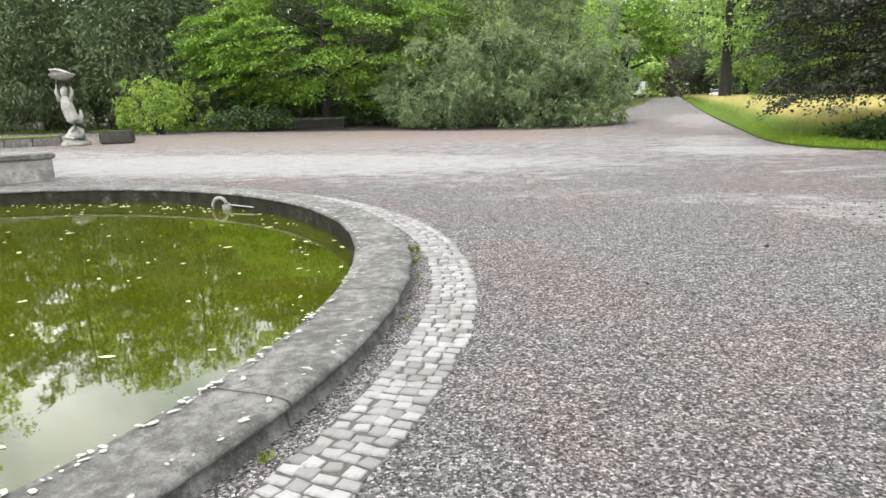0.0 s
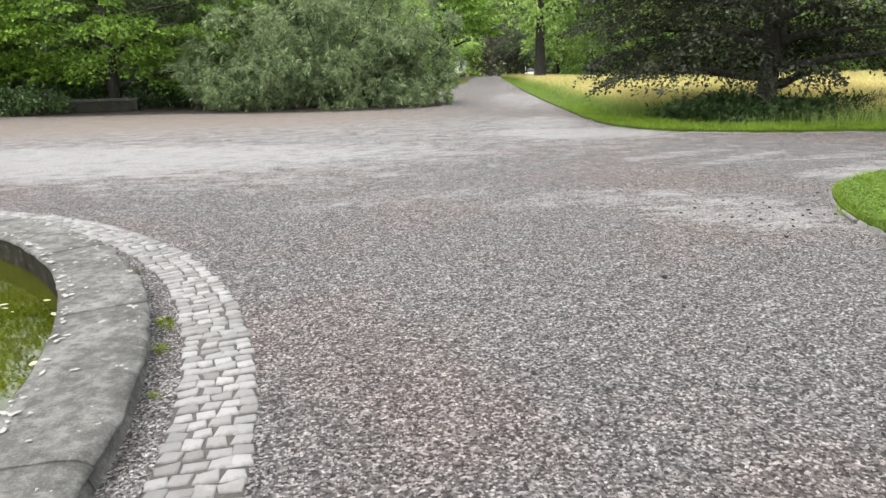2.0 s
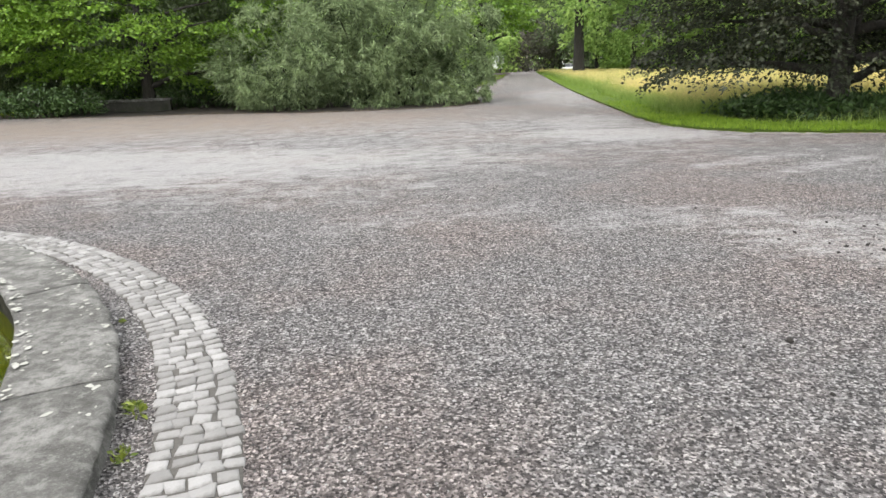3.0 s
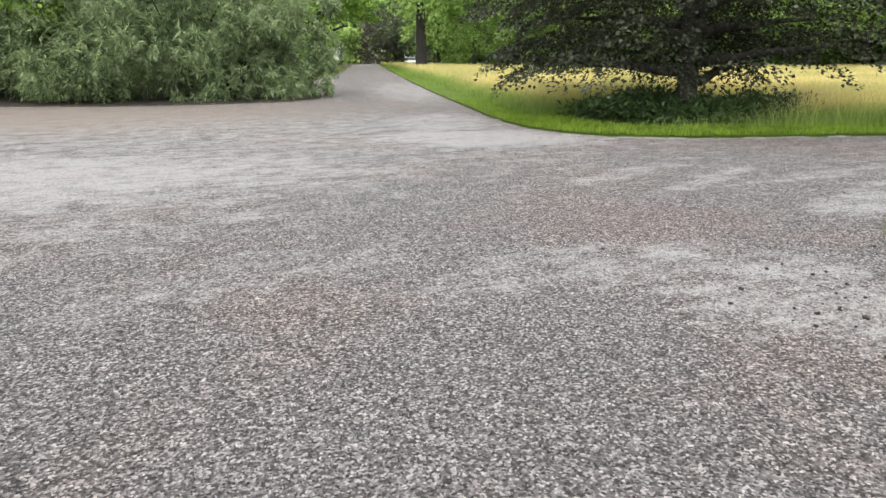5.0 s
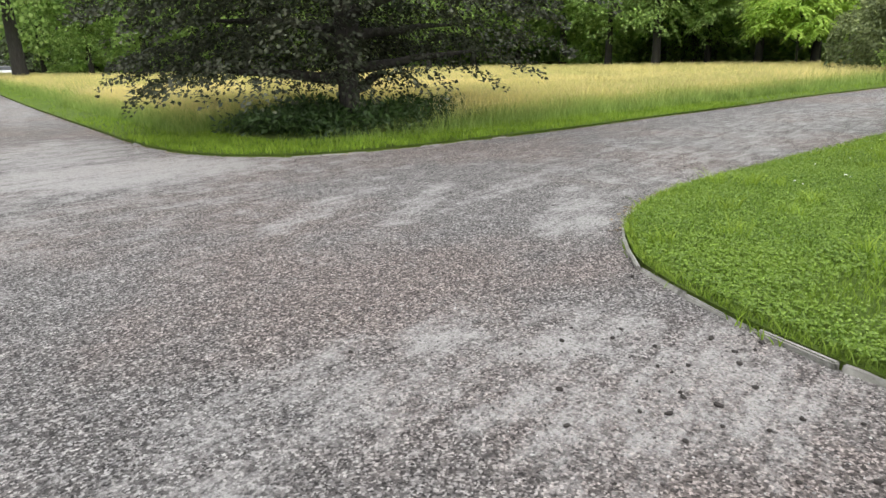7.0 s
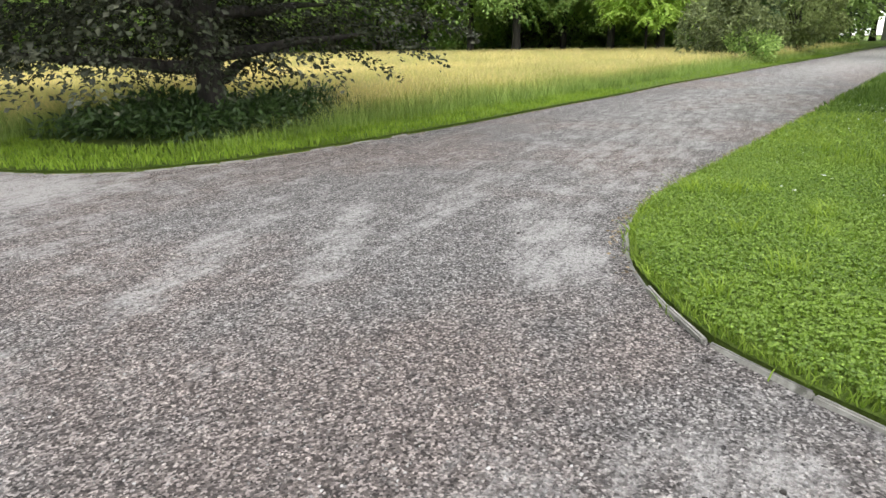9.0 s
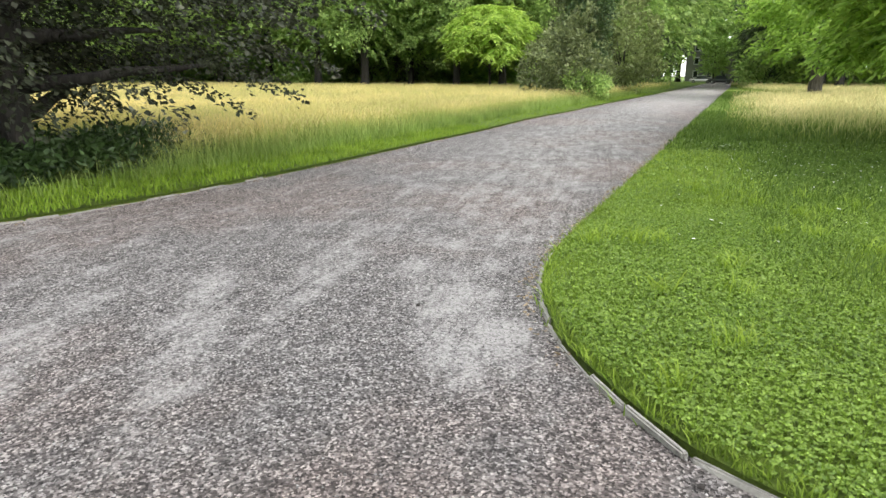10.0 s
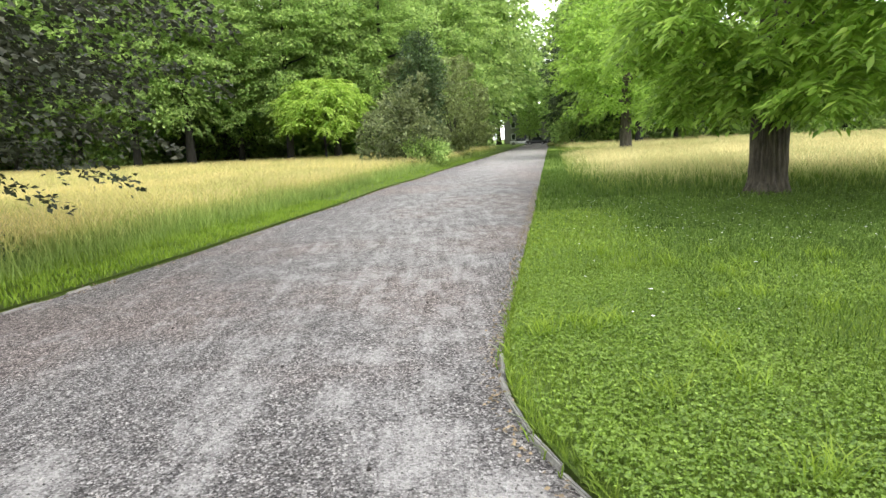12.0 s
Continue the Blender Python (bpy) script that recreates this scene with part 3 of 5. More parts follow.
def flakes(name, places, z, size, material, label, category, parent=None):
    """Thin uneven flakes, each with an edge of its own."""
    v, f = [], []
    for (x, y) in places:
        s = size * RNG.uniform(0.4, 1.6)
        turn, long = RNG.uniform(0, 6.28), RNG.uniform(1.0, 2.2)
        k0 = len(v)
        for k in range(6):
            a = k * math.pi / 3
            r = s * RNG.uniform(0.6, 1.2)
            px, py = math.cos(a) * r * long, math.sin(a) * r
            v.append((x + px * math.cos(turn) - py * math.sin(turn), y + px * math.sin(turn) + py * math.cos(turn), z + RNG.uniform(0, 0.003)))
        v.append((x, y, z + 0.004))
        f += [(k0 + k, k0 + (k + 1) % 6, k0 + 6) for k in range(6)]
    return put(name, mesh_of(name, v, np.array(f), material), parent, label, category, "", "stuff")


def polar(n, r0, r1, d0, d1):
    r, d = np.sqrt(RNG.uniform(r0 * r0, r1 * r1, n)), np.radians(RNG.uniform(d0, d1, n))
    return np.stack([POND[0] + r * np.cos(d), POND[1] + r * np.sin(d)], 1)


flakes("floating_petals", np.concatenate([polar(170, 0.5, 5.5, -60, 140), polar(90, 5.1, 5.55, 20, 130)]), -0.098, 0.018, M_PETAL, "pale petals and leaf flecks floating on the pond", "petals")
flakes("lichen_patches", np.concatenate([polar(260, 5.60, 5.67, -40, 60), polar(40, 5.66, 5.98, -40, 70), polar(110, 5.95, 6.03, -40, 50)]), 0.1405, 0.0115, M_LICHEN, "white lichen and bird-lime patches on the coping", "lichen")

# a small arched spout at the rim, with its hose
spout = thing("water_spout", (-4.28, 8.83, -0.1), "small curved pale metal water spout in the basin", "spout")
bm = bmesh.new()
tube(bm, [(0.11 * math.cos(t), 0.0, 0.04 + 0.13 * math.sin(t)) for t in np.linspace(0.3, 3.4, 12)], [0.024] * 11 + [0.016], 8)
part("pipe", bm, M_KERB, spout, smooth=True)
bm = bmesh.new()
box(bm, (0.13, 0.12, 0.12), (0.10, 0.02, 0.03), 10, 0.03)
part("head", bm, M_KERB, spout)
bm = bmesh.new()
tube(bm, [(0.12 + 0.12 * k, -0.05 * k, 0.07 - 0.004 * k) for k in range(6)], [0.008] * 6, 6)
part("hose", bm, M_STEEL, spout, "thin pale hose")


# ---- trees and shrubs ----
def limbs_of(rng, foot, top, reach, count, r0, start=0.35, rise=0.5):
    """Lines and radii of the main limbs of a tree."""
    out = []
    foot, top = Vector(foot), Vector(top)
    for k in range(count):
        t = start + (1 - start) * (k + 0.5) / count
        a = k * 2.4 + rng.uniform(-0.4, 0.4)
        p = foot.lerp(top, t)
        ln = reach * (1.05 - 0.55 * t) * rng.uniform(0.75, 1.1)
        line = [p]
        for j in range(1, 6):
            u = j / 5
            line.append(p + Vector((math.cos(a + 0.3 * u) * ln * u, math.sin(a + 0.3 * u) * ln * u, ln * rise * (u - 0.35 * u * u) + rng.uniform(-0.1, 0.1) * ln * 0.2)))
        out.append((line, [r0 * (1 - 0.5 * t) * (0.45 - 0.075 * j) + 0.008 for j in range(6)]))
    return out


def tree(name, at, label, height, radius, crown_z, crown, leaf, leaf_mat, bark, clumps, per, spread, limb_count=8, stems=1, low=-1.0, droop=0.3, group="", start=0.3, rise=0.5, hollow=0.55, sink=0.1, shift=(0, 0), flat=0.75, under=0.25, sprays=False, level=0.9):
    """A tapered trunk with flared roots, limbs, and a crown of leaf clumps."""
    rng = random.Random(hash_of(name, at))
    t = thing(name, (at[0], at[1], 0), label, "tree", group)
    bm = bmesh.new()
    for s in range(stems):
        lean = Vector((rng.uniform(-1, 1), rng.uniform(-1, 1), 0)) * (0.06 if stems == 1 else 0.28) * height * 0.4
        rs = radius if stems == 1 else radius * 0.62
        foot = Vector((0, 0, -sink)) if stems == 1 else Vector((rng.uniform(-1, 1) * radius * 0.5, rng.uniform(-1, 1) * radius * 0.5, -sink))
        line = [foot + lean * u * u + Vector((0, 0, (height + sink) * u)) for u in (0, 0.03, 0.08, 0.2, 0.4, 0.6, 0.8, 1.0)]
        tube(bm, line, [rs * q for q in (1.45, 1.2, 1.02, 0.92, 0.78, 0.55, 0.32, 0.08)], 14 if radius > 0.3 else 9)
    part("trunk", bm, bark, t, smooth=True)
    for line, radii in limbs_of(rng, (0, 0, 0.02), (0, 0, height * 0.92), max(crown[0], crown[1]) * 0.8, limb_count, radius, start, rise):
        bm = bmesh.new()
        tube(bm, [q + Vector((shift[0], shift[1], 0)) * (k / 5) for k, q in enumerate(line)], radii, 7)
        part("limb", bm, bark, t, smooth=True)
    centre = np.array((shift[0], shift[1], crown_z))
    c = crown_clumps(clumps, centre, crown, hollow, low=low)
    c = c[c[:, 2] > under]
    at_, way = fans(c, per, spread, centre) if sprays else cloud(c, per, spread, centre, flat)
    ok = at_[:, 2] > under * 0.5
    put("crown", leaves_mesh("crown", at_[ok], way[ok], leaf[0], leaf[1], leaf_mat, droop, 0.5 if sprays else 0.8, level), t)
    return t


def hash_of(name, at):
    return int(sum(ord(ch) * (i + 3) for i, ch in enumerate(name)) + 131 * at[0] + 17 * at[1])


def shrub(name, at, label, lobes, leaf, leaf_mat, clumps, per, spread, stems=9, droop=0.3, category="shrub", hollow=0.6, wild=0.8, whorl=None):
    """Many bent stems and leaf clumps over one or more lobes, down to the ground."""
    rng = random.Random(hash_of(name, at))
    t = thing(name, (at[0], at[1], 0), label, category)
    for k in range(stems):
        lobe = lobes[k % len(lobes)]
        a, b = rng.uniform(0, 6.28), rng.uniform(0.3, 0.85)
        end = Vector((lobe[0] + lobe[3] * b * math.cos(a), lobe[1] + lobe[4] * b * math.sin(a), lobe[2] + lobe[5] * 0.6 * rng.random()))
        foot = Vector((lobe[0] * 0.8 + rng.uniform(-0.4, 0.4), lobe[1] * 0.8 + rng.uniform(-0.4, 0.4), -0.05))
        mid = foot.lerp(end, 0.5) + Vector((0, 0, 0.12 * lobe[5]))
        bm = bmesh.new()
        tube(bm, [foot, foot.lerp(mid, 0.5), mid, end], [0.06, 0.05, 0.035, 0.012], 6)
        part("stem", bm, M_BARK_DARK, t, smooth=True)
    ats, ways = [], []
    for x, y, z, rx, ry, rz in lobes:
        k = 0.82 if whorl else 1.0
        c = crown_clumps(clumps, (x, y, z), (rx * k, ry * k, rz * k), hollow, 18, bulge=0.4)
        c = c[c[:, 2] > 0.15]
        p, w = cloud(c, per, spread, np.array((x, y, z)))
        ats.append(p)
        ways.append(w)
        if whorl:
            p, w = rosettes((x, y, z, rx, ry, rz), *whorl)
            ats.append(p)
            ways.append(w)
    p, w = np.concatenate(ats), np.concatenate(ways)
    ok = p[:, 2] > 0.06
    put("foliage", leaves_mesh("foliage", p[ok], w[ok], leaf[0], leaf[1], leaf_mat, droop, wild), t)
    return t


shrub("willow_leaved_shrub", (0.6, 31.4), "huge grey-green evergreen shrub with narrow drooping leaves", [(0.0, 0.2, 3.2, 3.9, 3.4, 4.4), (-3.6, 0.2, 1.5, 3.0, 2.4, 2.1), (1.4, -0.1, 2.9, 2.6, 2.7, 3.8), (1.6, -0.6, 1.2, 2.0, 2.1, 1.8)],
      (0.27, 0.045), M_LEAF_PALE, 130, 26, 0.5, 14, 0.35, hollow=0.7, wild=0.25, whorl=(54, 26, 16, 0.78))
tree("maple_tree", (-9.5, 34.2), "broad bright green maple with branches sweeping low", 6.5, 0.28, 4.2, (8.2, 4.6, 3.4), (0.155, 0.125), M_LEAF_MAPLE, M_BARK_DARK, 420, 125, 1.15, 10, low=-0.95, droop=0.4, start=0.12, rise=0.35, under=1.15, hollow=0.7, sprays=True, level=1.6)
shrub("lime_green_shrub", (-17.4, 31.2), "rounded yellow-green shrub at the edge of the bed", [(0, 0, 1.2, 2.1, 1.5, 1.5)], (0.15, 0.07), M_LEAF_LIME, 120, 24, 0.4, 8, wild=0.4, whorl=(45, 16, 9, 0.36))
# the second and third lobes are added dark leaves for the canopy's shade
shrub("low_dark_shrub", (-12.8, 31.8), "low dark green shrub, with lobes added as shade beneath the maple", [(0, 0, 0.6, 1.7, 0.9, 0.6), (7, 3.5, 0.8, 3.6, 0.9, 1.0), (2.5, 3.6, 0.8, 2.6, 0.9, 1.0)], (0.14, 0.09), M_LEAF_CONIFER_SHADE, 130, 22, 0.35, 6)
tree("copper_tree", (11.6, 17.5), "spreading copper-leaved tree with branches down to the grass", 6.4, 0.34, 3.7, (4.5, 4.3, 3.3), (0.10, 0.07), M_LEAF_COPPER, M_BARK_DARK, 620, 135, 1.05, 24, stems=3, low=-0.97, droop=0.15, start=0.13, rise=0.16, shift=(-0.4, 0.4), under=1.15, hollow=0.4, sprays=True, level=1.5)


# undergrowth whose dark leaves paint the shade under the copper crown
shrub("shade_undergrowth", (11.3, 17.3), "low undergrowth beneath the copper tree, dark green to deepen its shade", [(-0.2, 0.9, 0.2, 2.1, 1.5, 0.32), (1.8, 0.0, 0.2, 2.1, 1.4, 0.28), (0.4, 0.2, 0.18, 2.2, 1.5, 0.22)], (0.16, 0.06), M_LEAF_CONIFER_SHADE, 300, 22, 0.22, 8, hollow=0.1, category="undergrowth")


def walnut_tree(at):
    """A stout trunk and a low crown of long, hanging feathered leaves."""
    t = thing("walnut_tree", (at[0], at[1], 0), "stout walnut tree with long feathered leaves hanging low", "tree")
    rng = random.Random(5)
    bm = bmesh.new()
    line = [Vector((0.02 * k, -0.05 * k * k * 0.1, z)) for k, z in enumerate((-0.1, 0.1, 0.35, 1.0, 2.2, 3.6, 5.2, 7.5))]
    tube(bm, line, [0.54, 0.46, 0.40, 0.37, 0.38, 0.33, 0.24, 0.08], 26)
    bmesh.ops.subdivide_edges(bm, edges=bm.edges, cuts=2, use_grid_fill=True)
    for v in bm.verts:
        a = math.atan2(v.co.y, v.co.x)
        k = 0.035 * math.sin(a * 17 + v.co.z * 0.8 + noise.noise(v.co * 1.5) * 3) + 0.03 * noise.noise(v.co * 3)
        v.co.x += k * math.cos(a)
        v.co.y += k * math.sin(a)
    part("trunk", bm, M_BARK, t, smooth=True)
    for line, radii in limbs_of(rng, (0, 0, 0), (0, 0, 6.5), 5.2, 16, 0.45, 0.36, 0.3):
        line = [Vector((q.x, q.y * (0.42 if q.y > 0 else 1.0), q.z)) for q in line]
        bm = bmesh.new()
        tube(bm, line, radii, 8)
        part("limb", bm, M_BARK, t, smooth=True)
    # feathered leaves: a hanging stalk with leaflets in pairs; a dome, and a low curtain round it
    n = 900
    a, u = RNG.uniform(0, 2 * np.pi, n), RNG.random(n)
    top = np.sqrt(RNG.uniform(0.05, 1, n)) * 6.8
    dome = 2.2 + 7.0 * np.sqrt(np.clip(1 - (top / 7.0) ** 2, 0, 1))
    z = np.where(u < 0.36, 2.15 + 1.5 * RNG.random(n) ** 1.2, 2.2 + (dome - 2.2) * RNG.uniform(0.35, 1.0, n))
    rad = np.where(u < 0.36, RNG.uniform(1.2, 6.6, n), top)
    gap = np.sin(a * 5 + rad * 1.3) + np.sin(a * 3 - rad * 2.1 + z) > -0.9
    base = np.stack([rad * np.cos(a), rad * np.sin(a), z], 1)[gap]
    base[:, 1] *= np.where(base[:, 1] > 0, np.where(base[:, 2] < 3.6, 0.28, 0.42), 1.0)
    put("crown", feathered("crown", base, 6, 0.62, (0.25, 0.092), M_LEAF_WALNUT), t)
    return t


walnut_tree((18.6, 1.8))

# avenue trees by the far road
tree("avenue_tree", (24.6, 76), "tall straight-trunked avenue tree at the path edge", 17, 0.62, 13, (7, 7, 6.5), (0.5, 0.34), M_LEAF_WOOD, M_BARK_DARK, 260, 22, 1.2, 8, group="avenue trees", start=0.45)
tree("avenue_tree", (38, 92), "dark ivy-clad trunk of an avenue tree in the meadow", 15, 0.8, 11.5, (7, 7, 6.5), (0.5, 0.34), M_LEAF_DARK, M_BARK_DARK, 260, 22, 1.2, 8, group="avenue trees", start=0.4)
tree("avenue_tree", (18.5, 104), "avenue tree with a low light-green crown beside the path", 14, 0.8, 9.5, (7.5, 7.5, 6.6), (0.5, 0.36), M_LEAF_MAPLE, M_BARK_DARK, 380, 34, 1.8, 8, sprays=True, under=6.5, group="avenue trees", start=0.3)
shrub("purple_shrub", (41, 150), "large round dusky purple shrub by the far road", [(0, 0, 4.5, 7.5, 6, 5)], (0.6, 0.4), M_LEAF_PURPLE, 260, 18, 1.2, 6)

# shrubs and small trees along the eastern path
shrub("spreading_olive_shrub", (45.2, 10.7), "grey-olive spreading shrub at the path edge", [(0, 0, 2.0, 2.6, 2.2, 3.0), (2.4, -0.3, 2.4, 2.2, 2.0, 3.2)], (0.26, 0.12), M_LEAF_OLIVE, 160, 24, 0.7, 8, wild=0.5, whorl=(60, 14, 8, 0.6))
tree("conifer_tree", (47.5, 9.6), "slender dark conifer rising from the shrubs", 9.0, 0.16, 4.3, (1.35, 1.35, 4.4), (0.24, 0.07), M_LEAF_CONIFER_SHADE, M_BARK_DARK, 420, 30, 0.5, 5, hollow=0.2)
shrub("rounded_olive_shrub", (58, 6.9), "tall rounded olive-green shrub beside the path", [(0, 0, 3.2, 3.0, 2.7, 4.0)], (0.26, 0.14), M_LEAF_ROUND, 200, 24, 0.65, 8, wild=0.5, whorl=(80, 14, 8, 0.6))
shrub("small_leafy_shrub", (44.2, 9.6), "small leafy green shrub by the path edge", [(0, 0, 0.9, 1.6, 1.2, 1.0)], (0.24, 0.12), M_LEAF_WOOD, 120, 20, 0.4, 6)
sumac = tree("sumac_tree", (58, 17.6), "young light-green sumac tree with a spreading crown", 5.6, 0.12, 5.0, (3.9, 3.7, 2.6), (0.30, 0.11), M_LEAF_SUMAC, M_BARK_DARK, 60, 10, 0.6, 8, stems=3, start=0.25, flat=0.4, under=2.4)
tips = crown_clumps(200, (0, 0, 4.6), (4.3, 4.1, 3.1), 0.6, low=-0.55)
put("feathered_leaves", feathered("feathered_leaves", tips, 7, 0.95, (0.40, 0.15), M_LEAF_SUMAC, 5), sumac)
tree("park_tree", (52, -5.4), "park tree with a light crown in the tall grass", 11, 0.42, 7.4, (6.0, 6.0, 4.6), (0.34, 0.18), M_LEAF_WALNUT, M_BARK, 420, 40, 1.3, 8, start=0.3, under=2.6, hollow=0.4, sprays=True, level=1.4)

# woodland behind the meadow: a few kinds, repeated
WOOD = [
    tree("woodland_tree", (66, 40), "tall green woodland tree behind the meadow", 17, 0.3, 10, (5.6, 5.6, 9.0), (0.31, 0.18), M_LEAF_WOOD, M_BARK_DARK, 380, 80, 1.7, 7, sprays=True, level=0.7, group="woodland trees", start=0.3, hollow=0.35, flat=0.4, under=3.6),
    tree("woodland_tree", (60, 52), "tall green woodland tree behind the meadow", 19, 0.36, 11, (6.2, 6.2, 9.6), (0.31, 0.18), M_LEAF_WOOD, M_BARK_DARK, 380, 80, 1.8, 7, sprays=True, level=0.7, group="woodland trees", start=0.3, hollow=0.35, flat=0.4, under=3.6),
    tree("woodland_tree", (72, 30), "dark woodland tree behind the meadow", 16, 0.28, 8, (5.2, 5.2, 8.2), (0.36, 0.13), M_LEAF_DARK, M_BARK_DARK, 260, 66, 1.7, 7, sprays=True, group="woodland trees", start=0.2),
    shrub("undergrowth_shrub", (62, 36), "dense shady undergrowth at the wood's edge", [(0, 0, 1.6, 3.6, 2.4, 2.4)], (0.5, 0.3), M_LEAF_WOOD, 130, 18, 0.8, 5),
    tree("woodland_tree", (88, 48), "green tree deep in the wood", 17, 0.3, 10, (5.8, 5.8, 9.0), (0.6, 0.36), M_LEAF_WOOD, M_BARK_DARK, 200, 40, 1.9, 5, sprays=True, level=0.7, group="woodland trees", start=0.3, hollow=0.35, flat=0.4, under=3.6),
    shrub("yew_shrub", (-24, 38), "dense dark yew behind the statue", [(0, 0, 2.6, 3.4, 2.6, 3.4)], (0.24, 0.06), M_LEAF_DARK, 260, 60, 0.8, 5, 0.6),
]
wood = random.Random(11)
for bearing, dist, kind in ([(b, 62 + wood.uniform(-4, 6) + (12 if b > 46 else 0), wood.choice((0, 1))) for b in range(4, 72, 4)]
                            + [(b + 2, 80 + wood.uniform(-5, 8) + (15 if b > 46 else 0), 4) for b in range(1, 72, 4)]
                            + [(b + 1, 102 + wood.uniform(-6, 10), wood.choice((4, 4, 2))) for b in range(0, 66, 5)]
                            + [(b, 73 + wood.uniform(-3, 6), 3) for b in range(12, 50, 4)]
                            + [(-b, 104 + wood.uniform(-8, 8), wood.choice((4, 2, 4))) for b in range(13, 60, 4)]
                            + [(-b, 126 + wood.uniform(-8, 8), wood.choice((4, 2))) for b in range(14, 60, 5)]
                            + [(-b, 98 + wood.uniform(-4, 4), 3) for b in range(13, 56, 4)]):
    a = radians(bearing)
    copy_thing(WOOD[kind], pose(4 + dist * math.cos(a), 9 + dist * math.sin(a), 0, 0, 0, wood.uniform(0, 360)) @ Matrix.Scale(wood.uniform(0.85, 1.2), 4))
# the far end of the eastern path, and the far end of the northern road
for x, y, kind in ((72, 7.5, 0), (82, 5.5, 0), (94, 8.5, 4), (106, 6.0, 4), (120, 3.5, 2), (136, 1.5, 4), (166, -9, 4), (172, -27, 4), (205, -18, 4), (92, -17.5, 4), (104, -20, 2), (118, -23, 2), (134, -26.5, 2), (150, -27, 4), (84, -17, 4),
                   (40, 176, 2), (53, 176, 4), (33, 204, 2),
                   (2, 62, 1), (-6, 50, 0), (8, 84, 0), (-4, 75, 2), (13, 120, 4), (11, 141, 2), (6, 110, 2), (27, 176, 2),
                   (47, 138, 2), (60, 130, 2), (72, 118, 4), (58, 165, 2), (80, 150, 1), (66, 190, 2), (50, 215, 1), (36, 205, 2), (95, 130, 2), (46, 240, 0), (62, 250, 2),
                   (-22, 43, 2), (-30, 41, 2), (-38, 40, 2), (-50, 30, 2), (-46, 20, 1), (-52, 10, 0), (-48, 0, 1), (-26, 52, 1), (-16, 48, 2), (-10, 46, 2), (-46, 44, 1), (-36, 55, 0), (-18, 58, 1), (-4, 46, 0)):
    copy_thing(WOOD[kind], pose(x, y, 0, 0, 0, wood.uniform(0, 360)) @ Matrix.Scale(wood.uniform(0.85, 1.15) * (1.6 if x > 80 or y > 125 else 1.14 if x < -8 and y > 35 else 0.98), 4))
for b in range(-58, 150, 5):
    d = 185 + wood.uniform(-12, 25)
    if -12 < b < -5:
        continue
    if 68 < b < 80:
        d = 250
    copy_thing(WOOD[wood.choice((4, 4, 2))], pose(4 + d * math.cos(radians(b)), 9 + d * math.sin(radians(b)), 0, 0, 0, wood.uniform(0, 360)) @ Matrix.Scale(wood.uniform(1.3, 1.7), 4))
for b in range(-58, 150, 3):
    d = 150 + wood.uniform(-10, 10)
    if -12 < b < -5:
        continue
    if 70 < b < 79:
        d = 235
    copy_thing(WOOD[3], pose(4 + d * math.cos(radians(b)), 9 + d * math.sin(radians(b)), 0, 0, 0, wood.uniform(0, 360)) @ Matrix.Scale(wood.uniform(2.0, 2.8), 4))
for b in range(5, 70, 3):
    d = 74 + wood.uniform(-4, 5) + (14 if b > 46 else 0)
    copy_thing(WOOD[3], pose(4 + d * math.cos(radians(b)), 9 + d * math.sin(radians(b)), 0, 0, 0, wood.uniform(0, 360)) @ Matrix.Scale(wood.uniform(1.0, 1.5), 4))
copy_thing(WOOD[4], pose(158, -15.5, 0) @ Matrix.Scale(0.5, 4))
for x, y in ((-20, 37.5), (-28, 38), (-32, 37.5), (-15.5, 38.5), (-37, 37), (-12, 38.5), (-7.5, 38.5), (-3.5, 37)):
    copy_thing(WOOD[5], pose(x, y, 0, 0, 0, wood.uniform(0, 360)) @ Matrix.Scale(wood.uniform(1.0, 1.5), 4))

# ---- stone furniture, statue and far things ----
def stone_bench(at, turn, length, label, base=None):
    t = thing("stone_bench", at, label, "bench", turn=turn)
    bm = bmesh.new()
    box(bm, (length, 0.55, 0.10), (0, 0, 0.50), 0, 0.02)
    part("slab", bm, M_STONE, t, "weathered overhanging slab")
    bm = bmesh.new()
    box(bm, (length - 0.12, 0.42, 0.447), (0, 0, 0.2235), 0, 0.012)
    part("base", bm, base or M_STATUE, t)
    return t


stone_bench((-9.95, 11.45, 0), 40, 2.0, "weathered low stone bench on the gravel")
# the darker base stone stands in for shade on this bench
stone_bench((-10.6, 33.6, 0.008), 6, 4.4, "long low stone bench in the shade of the maple", M_BASIN)

low_wall = thing("low_stone_wall", (-21.2, 21.9, 0), "low stone retaining wall with a grassy top", "wall", turn=24)
bm = bmesh.new()
for k in range(9):
    box(bm, (0.93, 0.4, 0.30 + 0.01 * (k % 3)), (-3.8 + 0.95 * k, 0, 0.15), 0, 0.02)
part("masonry", bm, M_STONE, low_wall)
bm = bmesh.new()
box(bm, (8.5, 0.44, 0.06), (0, 0.02, 0.345), 0, 0.02)
part("capping", bm, M_TURF, low_wall, "mossy green capping")


